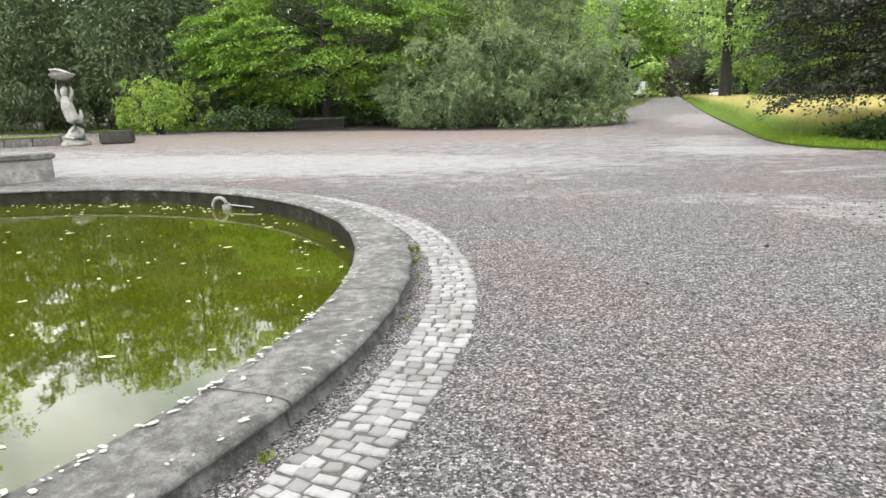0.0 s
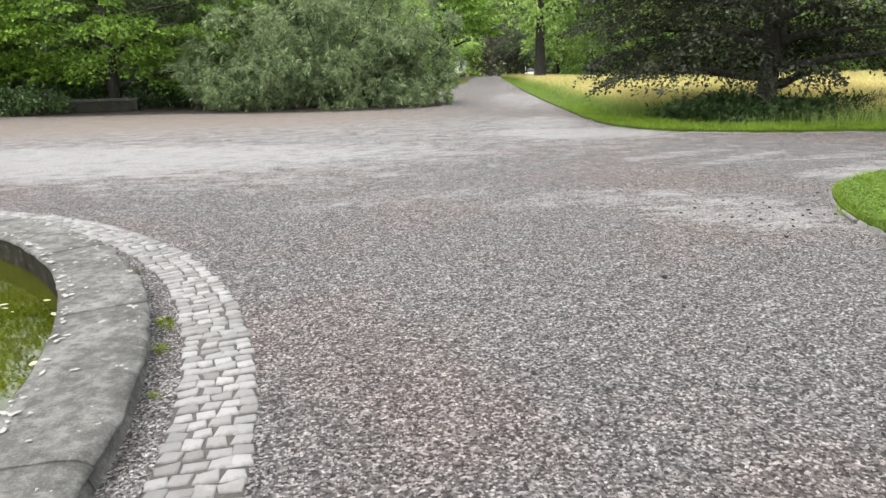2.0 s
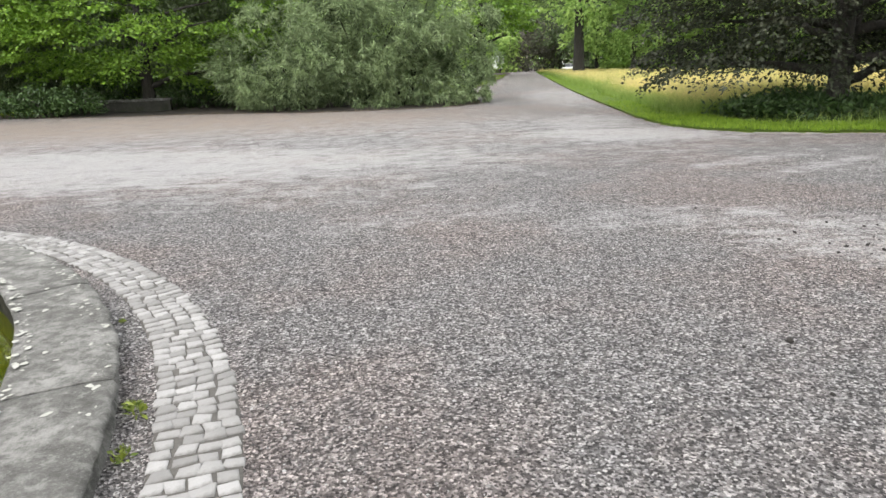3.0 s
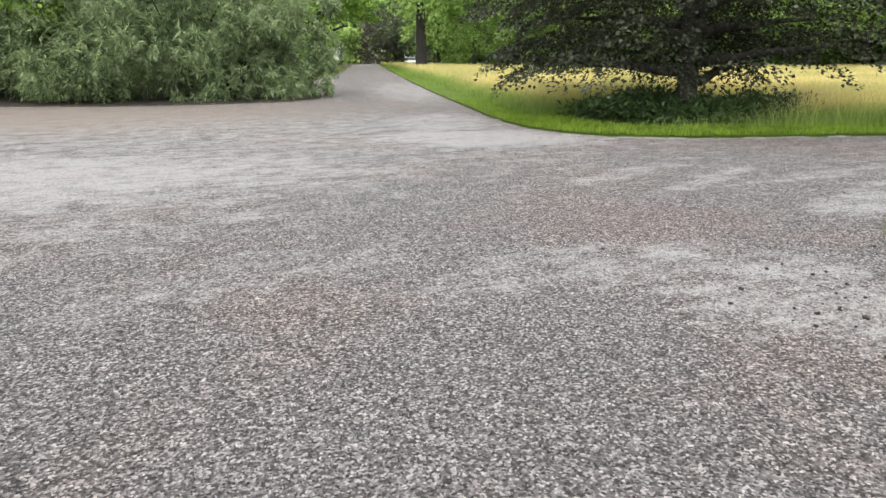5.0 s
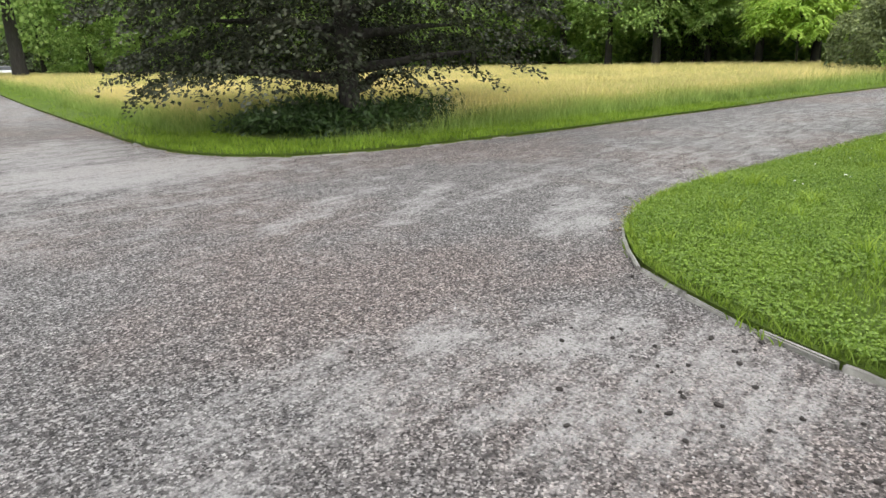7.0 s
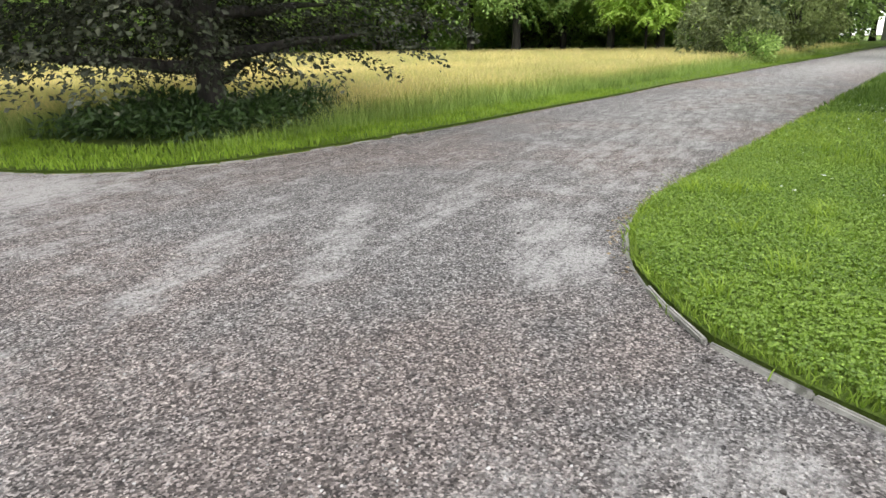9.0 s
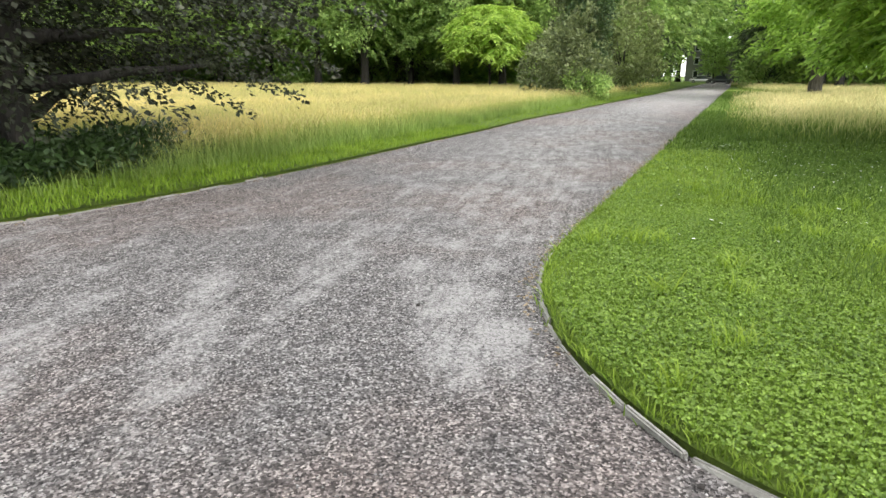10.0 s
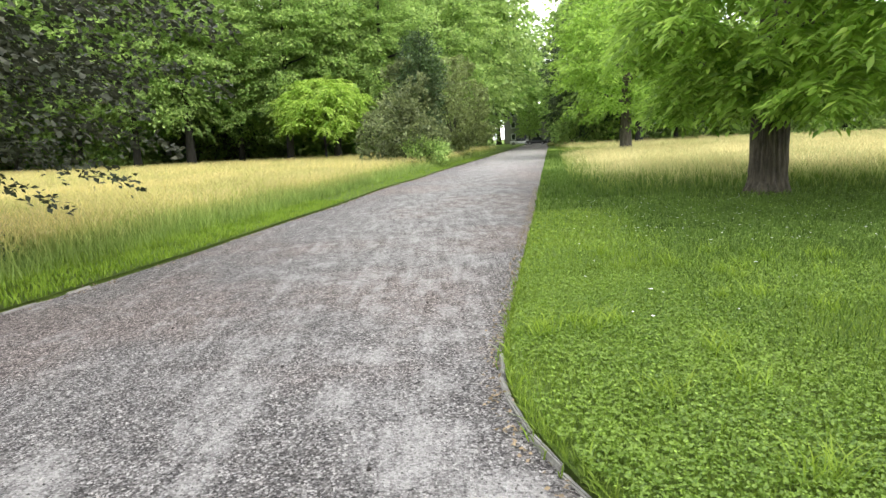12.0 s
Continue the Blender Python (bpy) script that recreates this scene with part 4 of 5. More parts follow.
def statue(at):
    """A draped figure that lifts a shallow bowl over its head, on a low round foot."""
    bm = bmesh.new()
    tube(bm, [(0, 0, 0), (0, 0, 0.12), (0, 0, 0.30), (0.02, 0, 0.34)], [0.52, 0.50, 0.42, 0.30], 16)
    tube(bm, [(0.02, 0, 0.30), (0.05, 0, 0.6), (0.04, 0, 0.95), (-0.05, 0, 1.2), (-0.10, 0, 1.5), (-0.14, 0, 1.75), (-0.15, 0, 1.85)], [0.34, 0.27, 0.25, 0.21, 0.22, 0.16, 0.08], 14)
    tube(bm, [(0.22, 0.02, 0.85), (0.30, 0.02, 1.1), (0.34, 0.0, 1.35)], [0.12, 0.10, 0.03], 8)
    tube(bm, [(-0.15, 0, 1.8), (-0.15, 0, 1.95), (-0.15, 0, 2.12), (-0.15, 0, 2.22)], [0.08, 0.12, 0.12, 0.05], 10)
    tube(bm, [(-0.32, 0, 1.65), (-0.40, 0, 2.0), (-0.34, 0, 2.5)], [0.085, 0.075, 0.06], 8)
    tube(bm, [(0.04, 0, 1.65), (0.12, 0, 2.0), (0.08, 0, 2.5)], [0.085, 0.075, 0.06], 8)
    tube(bm, [(-0.13, 0, 2.45), (-0.13, 0, 2.52), (-0.13, 0, 2.66), (-0.13, 0, 2.74), (-0.10, 0, 2.80)], [0.14, 0.36, 0.46, 0.42, 0.2], 14)
    for v in bm.verts:
        v.co += Vector((noise.noise(v.co * 4), noise.noise(v.co * 4 + Vector((7, 0, 0))), noise.noise(v.co * 4 + Vector((0, 9, 0))))) * 0.045
    bmesh.ops.subdivide_edges(bm, edges=bm.edges, cuts=1, smooth=0.6)
    me = bpy.data.meshes.new("garden_statue")
    for f in bm.faces:
        f.smooth = True
    bm.to_mesh(me)
    bm.free()
    me.materials.append(M_STATUE)
    ob = put("garden_statue", me, None, "weathered pale stone statue lifting a bowl overhead", "statue")
    ob.matrix_world = pose(*at, 0, 0, 20)


statue((-16.4, 23.2, 0))
bm = bmesh.new()
box(bm, (1.2, 0.8, 0.5), (0, 0, 0.25), 0, 0.06)
block = part("stone_block", bm, M_BASIN)
tagged(block, "dark rough stone block beside the statue", "stone")
block.matrix_world = pose(-15.2, 24.0, 0, 0, 0, 25)


def wheel(parent, at, r=0.32):
    bm = bmesh.new()
    tube(bm, [(at[0], at[1] - 0.11, at[2]), (at[0], at[1] - 0.09, at[2]), (at[0], at[1] + 0.09, at[2]), (at[0], at[1] + 0.11, at[2])], [r * 0.86, r, r, r * 0.86], 18)
    w = part("wheel", bm, M_RUBBER, parent)
    bm = bmesh.new()
    tube(bm, [(at[0], at[1] - 0.125, at[2]), (at[0], at[1] + 0.125, at[2])], [r * 0.55, r * 0.55], 14)
    part("rim", bm, M_STEEL, w)


def car(at, turn, paint, label):
    t = thing("parked_car", at, label, "car", "parked cars", turn)
    bm = bmesh.new()
    box(bm, (4.2, 1.75, 0.62), (0, 0, 0.58), 0, 0.14)
    part("body", bm, paint, t, smooth=True)
    bm = bmesh.new()
    r = bmesh.ops.create_cube(bm, size=1, matrix=Matrix.Translation((-0.2, 0, 1.13)) @ Matrix.Diagonal((2.3, 1.55, 0.56, 1)))
    for v in r["verts"]:
        if v.co.z > 1.13:
            v.co.x = -0.2 + (v.co.x + 0.2) * 0.68
            v.co.y *= 0.84
    part("window", bm, M_GLASS, t, "dark tinted windows")
    bm = bmesh.new()
    box(bm, (1.5, 1.28, 0.05), (-0.2, 0, 1.43), 0, 0.02)
    part("roof", bm, paint, t)
    for x in (-1.3, 1.3):
        for y in (-0.8, 0.8):
            wheel(t, (x, y, 0.32))
    for y in (-0.6, 0.6):
        bm = bmesh.new()
        box(bm, (0.06, 0.34, 0.12), (2.1, y, 0.72), 0, 0.02)
        part("headlight", bm, M_STEEL, t)
    return t


car((37, 119, 0.0), 80, M_WHITE, "white parked car beyond the meadow")
car((50.5, 117, 0.05), 10, M_WHITE, "white parked car half hidden by tall grass")
car((137, -13.5, 0.0), 70, M_DARKCAR, "dark parked car at the end of the path")
car((141, -10.6, 0.0), 80, M_WHITE, "white parked car at the end of the path")
car((139, -16.6, 0.0), 75, M_DARKCAR, "dark parked car at the path's far end")

truck = thing("box_truck", (30.4, 149, 0), "white box truck parked beside the far road", "truck", turn=70)
bm = bmesh.new()
box(bm, (5.2, 2.3, 2.7), (-0.8, 0, 2.15), 0, 0.05)
part("cargo_box", bm, M_WHITE, truck)
bm = bmesh.new()
box(bm, (1.7, 2.1, 1.9), (2.75, 0, 1.5), 0, 0.18)
cab = part("cab", bm, M_WHITE, truck)
bm = bmesh.new()
box(bm, (0.06, 1.8, 0.75), (3.6, 0, 1.9), 0, 0.02)
part("windscreen", bm, M_GLASS, cab)
bm = bmesh.new()
box(bm, (6.8, 1.0, 0.25), (0.1, 0, 0.68), 0, 0.02)
part("chassis", bm, M_DARKCAR, truck)
for x in (-2.2, 2.6):
    for y in (-0.95, 0.95):
        wheel(truck, (x, y, 0.45), 0.45)


def house(at, turn, label, wide, deep, tall):
    t = thing("house", at, label, "house", turn=turn)
    bm = bmesh.new()
    box(bm, (deep, wide, tall), (0, 0, tall / 2))
    part("wall", bm, M_WALL, t)
    bm = bmesh.new()
    for s in (-1, 1):
        pts = [(-deep / 2 - 0.4, s * (wide / 2 + 0.4), tall), (deep / 2 + 0.4, s * (wide / 2 + 0.4), tall), (deep / 2 + 0.4, 0, tall + 4), (-deep / 2 - 0.4, 0, tall + 4)]
        bm.faces.new([bm.verts.new(p) for p in pts])
    bmesh.ops.solidify(bm, geom=bm.faces[:], thickness=0.25)
    part("roof", bm, M_ROOF, t, "grey tiled roof")
    for row in range(3):
        for col in range(5):
            bm = bmesh.new()
            y, z = (col - 2) * wide / 5.5, 1.8 + row * 3.2
            box(bm, (0.12, 1.25, 1.75), (-deep / 2 - 0.03, y, z))
            w = part("window", bm, M_WHITE, t)
            bm = bmesh.new()
            box(bm, (0.06, 0.95, 1.45), (-deep / 2 - 0.09, y, z))
            part("pane", bm, M_GLASS, w)


house((185, -22, 0), -9, "pale rendered three-storey house beyond the trees", 18, 11, 10)

# ---- setts round the basin ----
def sett_mesh(k):
    rng = random.Random(40 + k)
    wide, long = 0.085 + rng.uniform(-0.012, 0.006), 0.070 + rng.uniform(-0.010, 0.004)
    low = [(-1, -1), (1, -1), (1, 1), (-1, 1)]
    j = [(rng.uniform(-0.012, 0.010), rng.uniform(-0.010, 0.010)) for _ in low]
    v = [(x * wide / 2 + a, y * long / 2 + b, -0.02) for (x, y), (a, b) in zip(low, j)]
    v += [(x * wide / 2 + a, y * long / 2 + b, 0.011) for (x, y), (a, b) in zip(low, j)]
    v += [(x * (wide / 2 - 0.006) + a, y * (long / 2 - 0.006) + b, 0.016 + rng.uniform(-0.003, 0.003)) for (x, y), (a, b) in zip(low, j)]
    v.append((rng.uniform(-0.01, 0.01), rng.uniform(-0.01, 0.01), 0.0175))
    quads = [(i + s * 4, (i + 1) % 4 + s * 4, (i + 1) % 4 + s * 4 + 4, i + s * 4 + 4) for s in (0, 1) for i in range(4)]
    tris = [(8 + i, 8 + (i + 1) % 4, 12) for i in range(4)]
    return np.array(v), np.array(quads), np.array(tris)


SETTS = [sett_mesh(k) for k in range(14)]
SETT_DATA = [mesh_of("sett", v, [q, t], M_SETT) for v, q, t in SETTS]
bed_a = np.linspace(0, 2 * np.pi, 160, endpoint=False)
bed_v = np.concatenate([np.stack([POND[0] + r * np.cos(bed_a), POND[1] + r * np.sin(bed_a), np.full(160, z)], 1) for r, z in ((6.225, -0.02), (6.23, 0.004), (6.585, 0.004), (6.59, -0.02))])
bk = np.arange(160)
bed_f = np.concatenate([np.stack([i * 160 + bk, (i + 1) * 160 + bk, (i + 1) * 160 + (bk + 1) % 160, i * 160 + (bk + 1) % 160], 1) for i in range(3)])
sett_border = put("sett_border", mesh_of("sett_border", bed_v, bed_f, M_JOINT), None, "pale granite sett border round the basin", "paving", "", "structure")
rest_v, rest_q, rest_t = [], [], []
count = 0
setts = random.Random(3)
courses = int(2 * math.pi * 6.4 / 0.079)
for k in range(courses):
    shift = setts.choice((-0.020, 0.0, 0.018)) + setts.uniform(-0.006, 0.006)
    for row in range(4):
        a = 2 * math.pi * (k + setts.uniform(-0.06, 0.06)) / courses
        r = 6.275 + row * 0.090 + shift * (1 if row in (1, 2) else 0.4) + setts.uniform(-0.004, 0.004)
        deg = (math.degrees(a) + 180) % 360 - 180
        kind = setts.randrange(14)
        m = pose(POND[0] + r * math.cos(a), POND[1] + r * math.sin(a), -0.003 + setts.uniform(-0.0025, 0.003), setts.uniform(-1.6, 1.6), setts.uniform(-1.6, 1.6), math.degrees(a) + setts.uniform(-4, 4))
        if -27 < deg < 38 and count < 300:
            ob = new("sett", SETT_DATA[kind])
            ob.parent = sett_border
            ob.matrix_world = m
            count += 1
        else:
            v, q, t = SETTS[kind]
            o = sum(len(x) for x in rest_v)
            rest_v.append(v @ np.array(m.to_3x3()).T + np.array(m.translation))
            rest_q.append(q + o)
            rest_t.append(t + o)
put("setts", mesh_of("setts", np.concatenate(rest_v), [np.concatenate(rest_q), np.concatenate(rest_t)], M_SETT), sett_border, "", "", "", "stuff")


# ---- kerb of narrow stones along the lawn ----
def kerb(name, line, start, end, label, wide=0.032, top=0.036):
    base = None
    rng = random.Random(8)
    lens = [0.0]
    for a, b in zip(line, line[1:]):
        lens.append(lens[-1] + math.dist(a, b))

    def at(s):
        i = max(k for k in range(len(lens)) if lens[k] <= s)
        i = min(i, len(line) - 2)
        u = (s - lens[i]) / max(lens[i + 1] - lens[i], 1e-6)
        return Vector((line[i][0] + (line[i + 1][0] - line[i][0]) * u, line[i][1] + (line[i + 1][1] - line[i][1]) * u, 0))

    near = [min(range(len(line)), key=lambda k: math.dist(line[k], q)) for q in (start, end)]
    s, stop = lens[near[0]], lens[near[1]]
    base = thing(name, tuple(at(s)), label, "kerb")
    origin = at(s)
    tagged(base, kind="structure")
    while s < stop:
        ln = rng.uniform(0.32, 0.62)
        bm = bmesh.new()
        p, q = at(s + 0.008), at(s + ln - 0.008)
        d = q - p
        mid = (p + q) / 2 - origin + Vector((d.y, -d.x, 0)).normalized() * (wide / 2 + 0.003)
        box(bm, (d.length, wide, 0.12), (0, 0, 0), 0, 0.009)
        for v in bm.verts:
            v.co += Vector((noise.noise(v.co * 11 + Vector((0, 0, s))) * 0.02, noise.noise(v.co * 9 + Vector((s, 0, 0))) * 0.026, noise.noise(v.co * 7 + Vector((0, s, 0))) * 0.012))
        ob = part("kerb_stone", bm, M_KERB, base)
        ob.matrix_parent_inverse = Matrix()
        ob.matrix_basis = pose(mid.x, mid.y, top - 0.06 + rng.uniform(-0.026, 0.008), rng.uniform(-12, 12), rng.uniform(-1.5, 1.5), math.degrees(math.atan2(d.y, d.x)))
        s += ln


kerb("lawn_kerb", LAWN_LINE, (8.7, 8.96), (4.8, 4.2), "narrow weathered stone kerb round the lawn corner")
kerb("meadow_kerb", MEADOW_LINE, (7.35, 19.2), (11.5, 13.7), "sunken narrow stone kerb at the meadow corner", 0.04, 0.02)

# ---- grass, clover and flowers ----
def edge_gap(pts, line):
    """Distance to a plan line, as far as about three metres."""
    d = np.full(len(pts), 99.0)
    tile = np.floor(pts[:, 0] / 4).astype(int)
    for k in np.unique(tile):
        here = tile == k
        near = [q for q in range(len(line) - 1) if min(line[q][0], line[q + 1][0]) < k * 4 + 7 and max(line[q][0], line[q + 1][0]) > k * 4 - 3]
        for q in near:
            d[here] = np.minimum(d[here], edge_distance(pts[here], line[q:q + 2]))
    return d


def keep(pts, outline, line, lo, hi=1e9):
    pts = pts[inside(pts, outline)]
    d = edge_gap(pts, line)
    return pts[(d > lo) & (d < hi)]


def seed_heads(name, pts, height, size, material, label):
    """Nodding narrow seed heads at the tops of the tall grass."""
    n = len(pts)
    at = np.concatenate([pts, (0.04 + height * RNG.uniform(0.75, 1.25, n))[:, None]], 1)
    way = np.stack([RNG.normal(0, 0.45, n), RNG.normal(0, 0.45, n), np.ones(n)], 1)
    put(name, leaves_mesh(name, at, way, 1.0 * size, 0.16 * size, material, 0.1, 0.15), None, label, "grass", "", "stuff")


near_line = [p for p in LAWN_LINE if math.hypot(*p) < 120]
far_line = [p for p in MEADOW_LINE if math.hypot(*p) < 150]
# longer grass towards the walnut, with the tree's shade in its colour
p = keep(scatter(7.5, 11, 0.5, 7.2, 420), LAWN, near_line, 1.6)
blades("lawn_grass", p, 0.05, 0.11, 0.008, M_RANK_SHADED, 0.8, label="longer grass in the clover lawn, green darkened for the walnut's shade")
p = keep(scatter(4.5, 11.5, 3.0, 9.1, 1300), LAWN, near_line, 0.0)
blades("lawn_grass", p, 0.05, 0.055, 0.0065, M_LAWN, 0.6, label="short bright green mown lawn grass")
p = keep(scatter(11.0, 17, 0.5, 9.1, 620), LAWN, near_line, 0.0)
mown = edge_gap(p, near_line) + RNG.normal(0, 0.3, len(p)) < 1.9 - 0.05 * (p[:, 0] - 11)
blades("lawn_grass", p[mown], 0.05, 0.07, 0.010, M_LAWN, 0.6, label="short bright green mown lawn grass")
blades("lawn_grass", p[~mown], 0.05, 0.13, 0.010, M_RANK_SHADED, 0.7, label="longer grass by the walnut, its shade put into the dark green")
p = keep(np.concatenate([scatter(17, 32, -8, 8, 190), scatter(8, 17, -6, 0.5, 130), scatter(32, 70, -5, 5, 45)]), LAWN, near_line, 0.0)
blades("lawn_grass", p, 0.05, 0.13, 0.018, M_RANK_SHADED, 0.5, label="longer green grass round the walnut tree, darkened for its shade")
p = keep(scatter(4.5, 12, 3, 9.1, 2600), LAWN, near_line, -1, 0.06)
blades("lawn_edge_tufts", p, 0.03, 0.085, 0.007, M_LAWN, 0.9, label="ragged grass overhanging the kerb")
p = keep(scatter(6.0, 30, 4, 9.1, 170), LAWN, near_line, -1, 0.14)
blades("lawn_edge_tufts", p, 0.02, 0.12, 0.01, M_VERGE, 0.9, label="weedy tufts along the path edge")

q = scatter(4.4, 14, 3.5, 9.3, 900)
q = q[(~inside(q, LAWN))]
q = q[edge_gap(q, near_line) < 0.055]
q = q[np.sin(q[:, 0] * 5.3) + np.sin(q[:, 1] * 7.9 + q[:, 0] * 2.7) + RNG.normal(0, 0.25, len(q)) > 0.85]
blades("kerb_weeds", q, 0.0, 0.075, 0.008, M_VERGE, 1.1, label="small weeds and grass in the kerb joint")


def clover(name, pts, z, size, label):
    n = len(pts)
    h = z + RNG.uniform(0.03, 0.065, n)
    at = np.concatenate([pts, h[:, None]], 1)
    a = RNG.uniform(0, 2 * np.pi, n)
    ats, outs = [], []
    for k in range(3):
        b = a + k * 2.094
        ats.append(at)
        outs.append(np.stack([np.cos(b), np.sin(b), RNG.uniform(-0.1, 0.5, n)], 1))
    put(name, leaves_mesh(name, np.concatenate(ats), np.concatenate(outs), size, size * 0.95, M_LEAF_CLOVER, 0.0, 0.12), None, label, "clover", "", "stuff")


M_LEAF_CLOVER = leaf_material("clover_leaves", (0.075, 0.145, 0.016), (0.20, 0.305, 0.042), glow=0.35)
q = keep(scatter(4.7, 13, 3.0, 9.1, 2700), LAWN, near_line, 0.05)
q = q[RNG.random(len(q)) < np.clip((13 - q[:, 0]) / 4, 0, 1)]
wave = np.sin(q[:, 0] * 2.1 + 1.3 * np.sin(q[:, 1] * 1.7)) + np.sin(q[:, 1] * 2.6 + 1.1 * np.sin(q[:, 0] * 1.3 + 2))
clover("clover", q[wave + RNG.normal(0, 0.5, len(q)) > -1.1], 0.05, 0.0165, "clover leaves spread through the lawn")
clover("clover", keep(scatter(12, 19, 0, 8.5, 120), LAWN, near_line, 0.05), 0.06, 0.028, "clover leaves spread through the lawn")
flakes("daisies", keep(np.concatenate([scatter(9, 20, 2, 8, 1.6), scatter(12, 18, 2.5, 6.5, 9)]), LAWN, near_line, 0.3), 0.16, 0.009, M_WHITE, "tiny white clover and daisy blossoms in the lawn", "flowers")
for _ in range(34):
    q = keep(scatter(5.2, 12, 5, 9, 0.5), LAWN, near_line, 0.1)
    if len(q):
        blades("grass_tuft", q[0] + RNG.normal(0, 0.06, (45, 2)), 0.05, RNG.uniform(0.10, 0.20), 0.008, M_VERGE, 0.9, label="taller grass tuft in the lawn")

# mown verge and tall meadow north of the path
p = keep(np.concatenate([scatter(6.5, 22, 10, 20, 650), scatter(6.5, 26, 20, 26, 250), scatter(22, 60, 2, 14, 90), scatter(6.5, 30, 26, 90, 45)]), MEADOW, far_line, 0.0, 1.7)
blades("verge_grass", p, 0.05, 0.085, 0.011, M_VERGE, 0.7, label="mown green verge along the path")
p = keep(np.concatenate([scatter(6.5, 30, 10, 34, 280), scatter(30, 60, 3, 50, 60), scatter(6.5, 30, 34, 110, 36), scatter(60, 90, -8, 60, 14)]), MEADOW, far_line, 0.9)
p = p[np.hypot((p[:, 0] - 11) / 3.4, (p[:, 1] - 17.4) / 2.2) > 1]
far = np.hypot(p[:, 0] - 4, p[:, 1] - 9)
rise = np.clip((edge_gap(p, far_line) - 0.8) / 1.3, 0, 1)
blades("meadow_grass", p, 0.04, 0.22 + 0.42 * rise, 0.005 + far * 0.00045, M_MEADOW, 0.55, label="tall flowering meadow grass turning straw yellow")
pick = (RNG.random(len(p)) < 0.35) & (rise > 0.4)
seed_heads("meadow_seed_heads", p[pick], 0.54, 0.07 + far[pick] * 0.0012, M_STRAW, "pale straw seed heads over the meadow grass")
p = keep(np.concatenate([scatter(16, 50, -40, 5, 60), scatter(50, 110, -70, -6, 14)]), LAWN, near_line, 1.0)
ripe = np.clip((p[:, 0] - 0.35 * p[:, 1] - 17.0) / 7.0, 0, 1) * np.clip(edge_gap(p, near_line) / 3.0, 0.2, 1)
stay = (RNG.random(len(p)) < 0.15 + ripe) & (np.hypot(p[:, 0] - 18.6, p[:, 1] - 1.8) > 0.6)
p, ripe = p[stay], ripe[stay]
far = np.hypot(p[:, 0] - 4, p[:, 1] - 9)
blades("meadow_grass", p, 0.04, 0.16 + 0.40 * ripe, 0.006 + far * 0.0006, M_STRAWY, 0.6, label="tall straw-yellow grass behind the walnut tree")
pick = RNG.random(len(p)) < 0.5 * ripe
seed_heads("meadow_seed_heads", p[pick], 0.46, 0.07 + far[pick] * 0.0012, M_STRAW, "pale straw seed heads behind the walnut tree")
p = keep(np.concatenate([scatter(-34, -14, 33, 40, 30), scatter(4, 14, 38, 70, 30), scatter(8, 30, 70, 110, 12)]), BED, [q for q in BED_LINE if math.hypot(*q) < 150], 0.1)
blades("bed_grass", p, 0.02, 0.12, 0.03, M_VERGE, 0.5, label="thin grass along the shrub bed")

# dry leaves and grit gathered along the path edges
def litter(pts, label):
    n = len(pts)
    at = np.concatenate([pts, RNG.uniform(0.006, 0.03, (n, 1))], 1)
    put("leaf_litter", leaves_mesh("leaf_litter", at, RNG.normal(0, 1, (n, 3)) * np.array((1, 1, 0.1)), 0.035, 0.02, M_LITTER, 0.0, 0.2), None, label, "leaf litter", "", "stuff")


M_LITTER = leaf_material("dry_leaves", (0.07, 0.05, 0.03), (0.34, 0.26, 0.16), glow=0.1)
q = scatter(6.5, 24, 4.5, 9.3, 300)
litter(q[(~inside(q, LAWN)) & (edge_distance(q, near_line) < 0.16)], "dry brown leaves along the lawn edge")
q = scatter(6.5, 40, 8, 30, 130)
litter(q[(~inside(q, MEADOW)) & (edge_distance(q, far_line) < 0.20)], "dry brown leaves along the meadow edge")
q = scatter(-16, 6, 26.5, 33, 60)
litter(q[(edge_distance(q, BED_LINE) < 0.4)], "dry brown leaves at the foot of the shrubs")

# ---- weeds, loose stones and fallen cones ----
def weed(deg, r, size, count=22):
    a = radians(deg)
    at = np.array((POND[0] + r * math.cos(a), POND[1] + r * math.sin(a), 0.0))
    t = thing("weed", tuple(at), "small green weed growing beside the basin", "weed", "weeds by the basin")
    p = np.abs(RNG.normal(0, size * 0.3, (count, 3))) * np.array((1, 1, 0.5)) * RNG.choice([-1, 1], (count, 3)) * np.array((1, 1, 0)) + np.array((0, 0, 0.004)) + np.abs(RNG.normal(0, size * 0.3, (count, 1))) * np.array((0, 0, 1))
    put("leaf_rosette", leaves_mesh("leaf_rosette", p, p * 6 + np.array((0, 0, 0.5)), size * 0.7, size * 0.35, M_WEED, 0.0, 0.4), t, kind="stuff")


for deg, r, s in ((-19, 6.14, 0.045), (6.5, 6.13, 0.03), (11.5, 6.13, 0.05), (12.2, 6.12, 0.03), (15, 6.15, 0.07), (15.6, 6.13, 0.04), (-3, 6.15, 0.03), (27, 6.14, 0.03)):
    weed(deg, r, s)

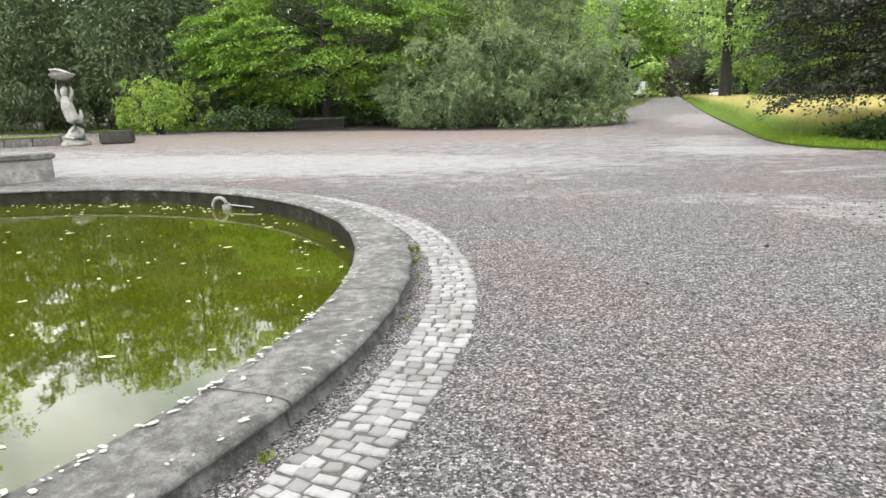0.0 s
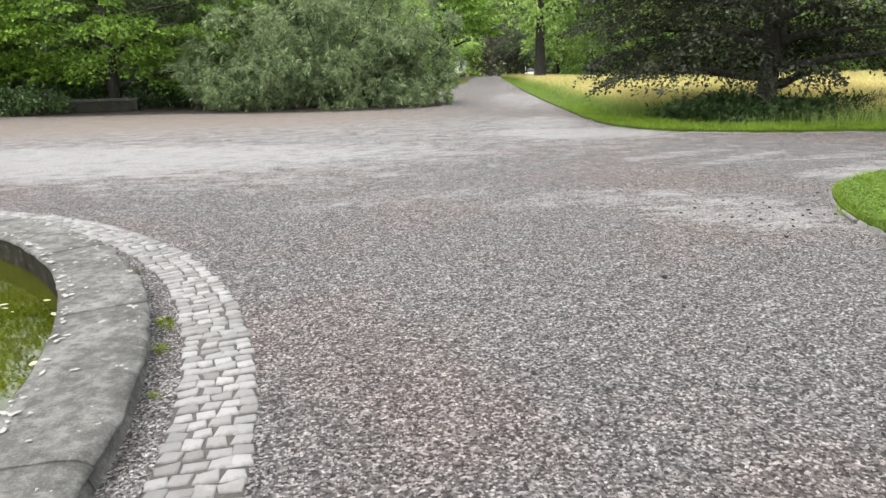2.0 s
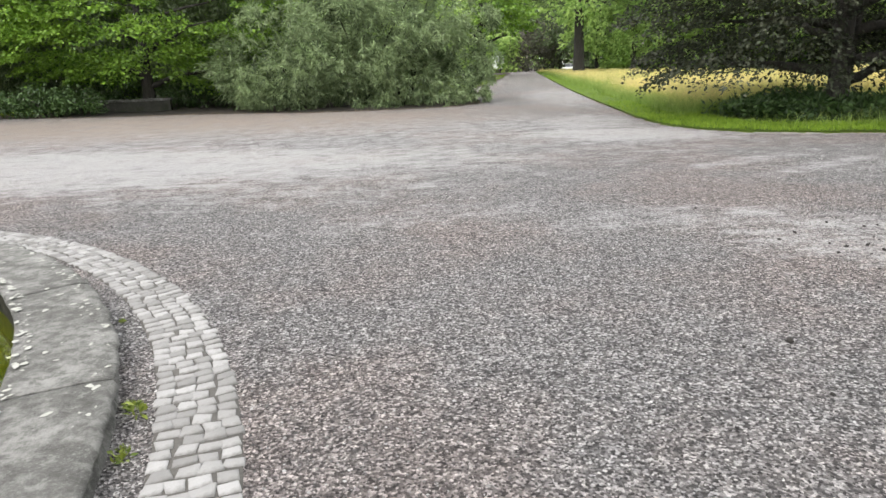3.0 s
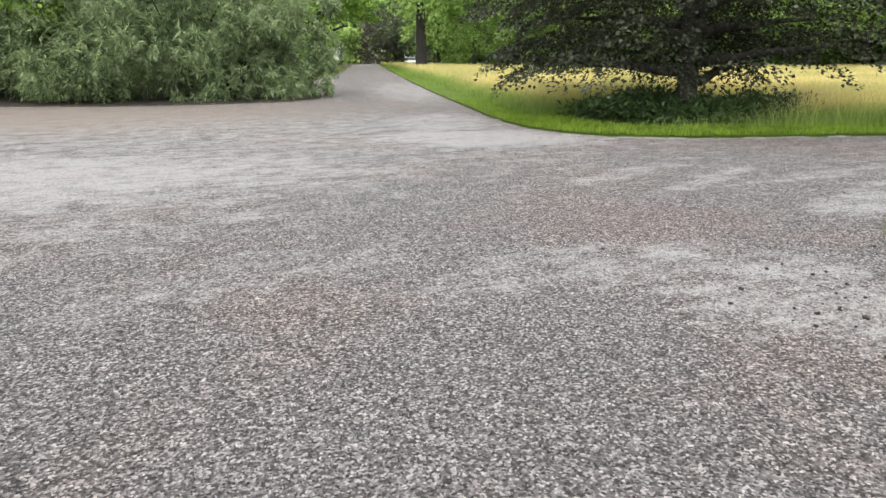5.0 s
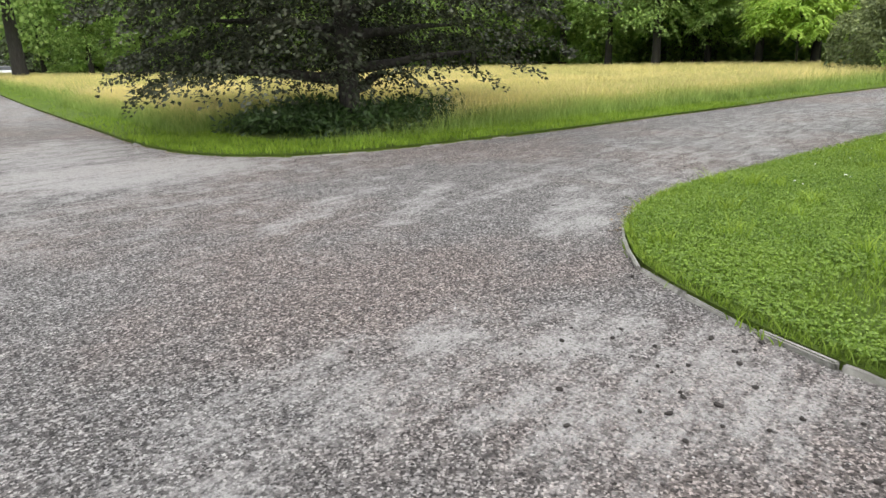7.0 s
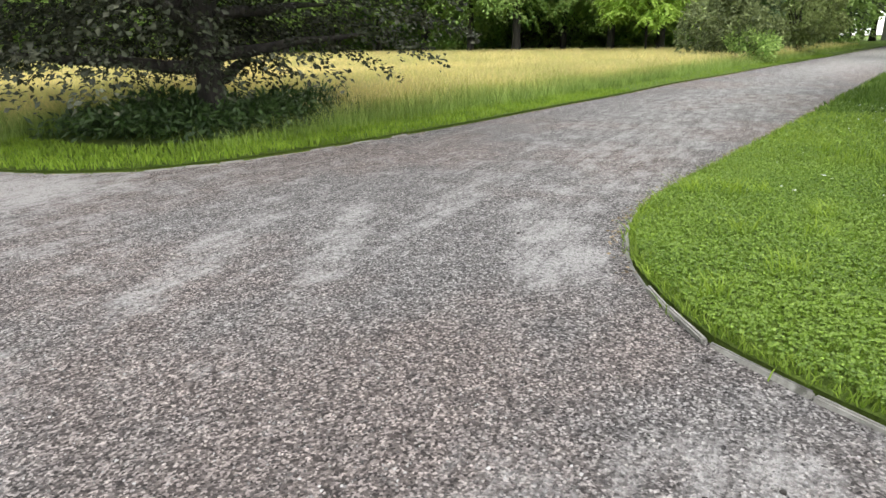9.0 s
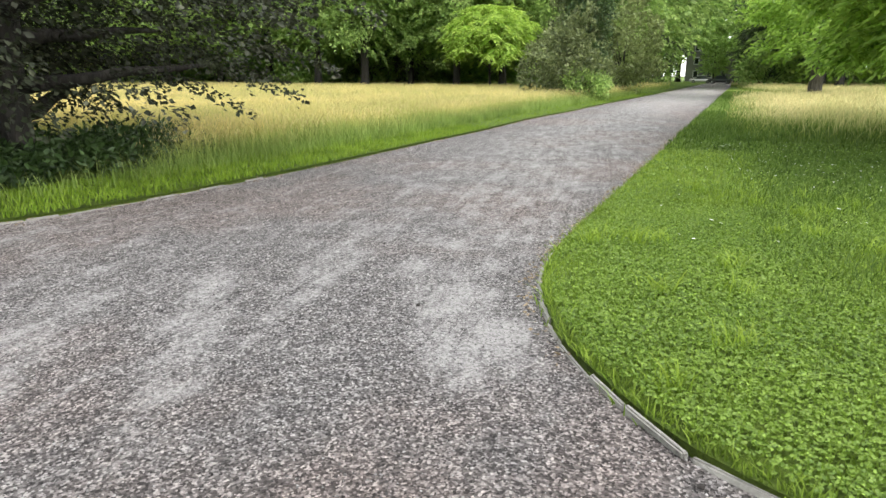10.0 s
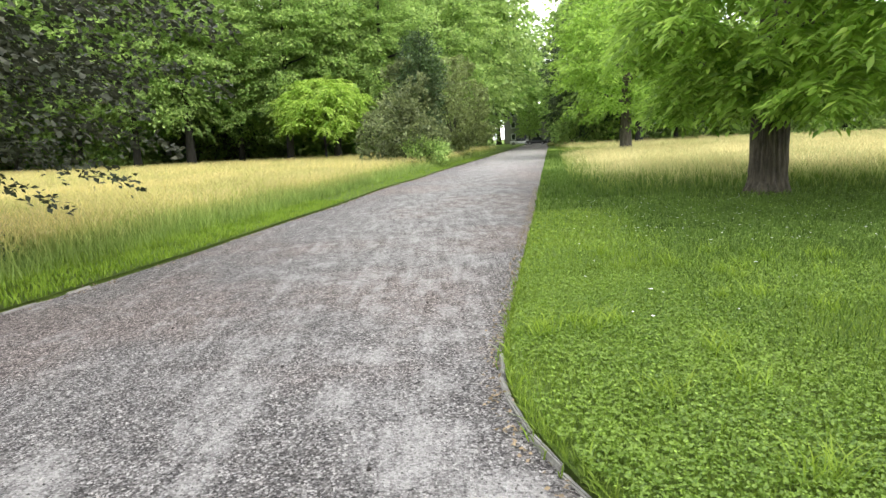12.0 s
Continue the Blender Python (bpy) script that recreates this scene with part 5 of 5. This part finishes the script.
p = scatter(-1.2, 9, 0.6, 13, 560)
ok = ~inside(p, LAWN) & ~inside(p, MEADOW) & (np.hypot(p[:, 0] - POND[0], p[:, 1] - POND[1]) > 6.6)
p = np.concatenate([p[ok], polar(2500, 6.12, 6.23, -30, 40)])
n = len(p)
oct_v = np.array([(1, 0, 0), (0, 1, 0), (-1, 0, 0), (0, -1, 0), (0, 0, 0.8), (0, 0, -0.5)])
oct_f = np.array([(0, 1, 4), (1, 2, 4), (2, 3, 4), (3, 0, 4)])
ang = RNG.uniform(0, 6.28, n)
sz = RNG.uniform(0.003, 0.0075, n)
v = oct_v[None] * (sz[:, None] * RNG.uniform(0.6, 1.4, (n, 1)))[:, :, None] + RNG.normal(0, 0.22, (n, 6, 3)) * sz[:, None, None]
v = np.stack([v[:, :, 0] * np.cos(ang)[:, None] - v[:, :, 1] * np.sin(ang)[:, None], v[:, :, 0] * np.sin(ang)[:, None] + v[:, :, 1] * np.cos(ang)[:, None], v[:, :, 2]], 2)
v += np.concatenate([p, np.full((n, 1), 0.001)], 1)[:, None, :]
f = (np.arange(n)[:, None, None] * 6 + oct_f[None]).reshape(-1, 3)
mm = Nodes("loose_gravel")
rr = mm.node("ShaderNodeNewGeometry").outputs["Random Per Island"]
M_LOOSE = mm.done(mm.ramp(rr, (0.0, (0.02, 0.018, 0.018)), (0.4, (0.10, 0.094, 0.092)), (0.75, (0.22, 0.21, 0.205)), (1.0, (0.42, 0.41, 0.40))), 0.85)
put("loose_gravel", mesh_of("loose_gravel", v, f, M_LOOSE), None, "loose grey gravel stones lying on the ground", "gravel", "", "stuff")

bm = bmesh.new()
bmesh.ops.create_icosphere(bm, subdivisions=2, radius=0.02)
for q in bm.verts:
    q.co = q.co * (1 + 0.35 * noise.noise(q.co * 90)) * 1.0
    q.co.z *= 0.7
cone = part("fallen_cone", bm, M_CLOD)
tagged(cone, "small dark fallen cone on the gravel", "cone", "fallen cones")
cone.matrix_world = pose(2.36, 5.77, 0.012)
cones = random.Random(21)
spots = [(4.48, 8.11), (4.63, 7.87), (4.53, 7.63), (4.01, 8.16), (4.31, 7.53), (4.29, 7.45), (4.41, 7.41), (4.71, 7.27), (4.80, 7.19), (4.37, 7.08), (4.81, 7.42), (4.02, 6.94), (3.90, 7.32), (3.84, 7.43), (3.48, 8.91), (4.10, 7.17), (4.08, 7.32), (3.54, 7.63), (3.80, 7.81), (2.42, 5.89), (2.19, 5.22), (1.02, 4.56), (1.72, 5.27), (0.91, 7.32), (3.48, 5.97), (7.23, 9.79), (10.38, 9.51), (8.75, 10.54), (19.69, 9.35), (9.92, 11.77), (5.54, 8.19), (10.37, 9.50), (10.08, 11.79), (7.21, 9.79)]
spots += [(4.1 + cones.gauss(0, 0.5), 7.2 + cones.gauss(0, 0.5)) for _ in range(10)] + [(2.6 + cones.gauss(0, 0.8), 4.6 + cones.gauss(0, 1.2)) for _ in range(8)]
for x, y in spots:
    if inside(np.array([[x, y]]), LAWN)[0]:
        continue
    s = cones.uniform(0.38, 0.75)
    copy_thing(cone, pose(x, y, 0.010 * s, cones.uniform(-20, 20), cones.uniform(-20, 20), cones.uniform(0, 360)) @ Matrix.Diagonal((s * cones.uniform(0.8, 1.7), s, s, 1)))
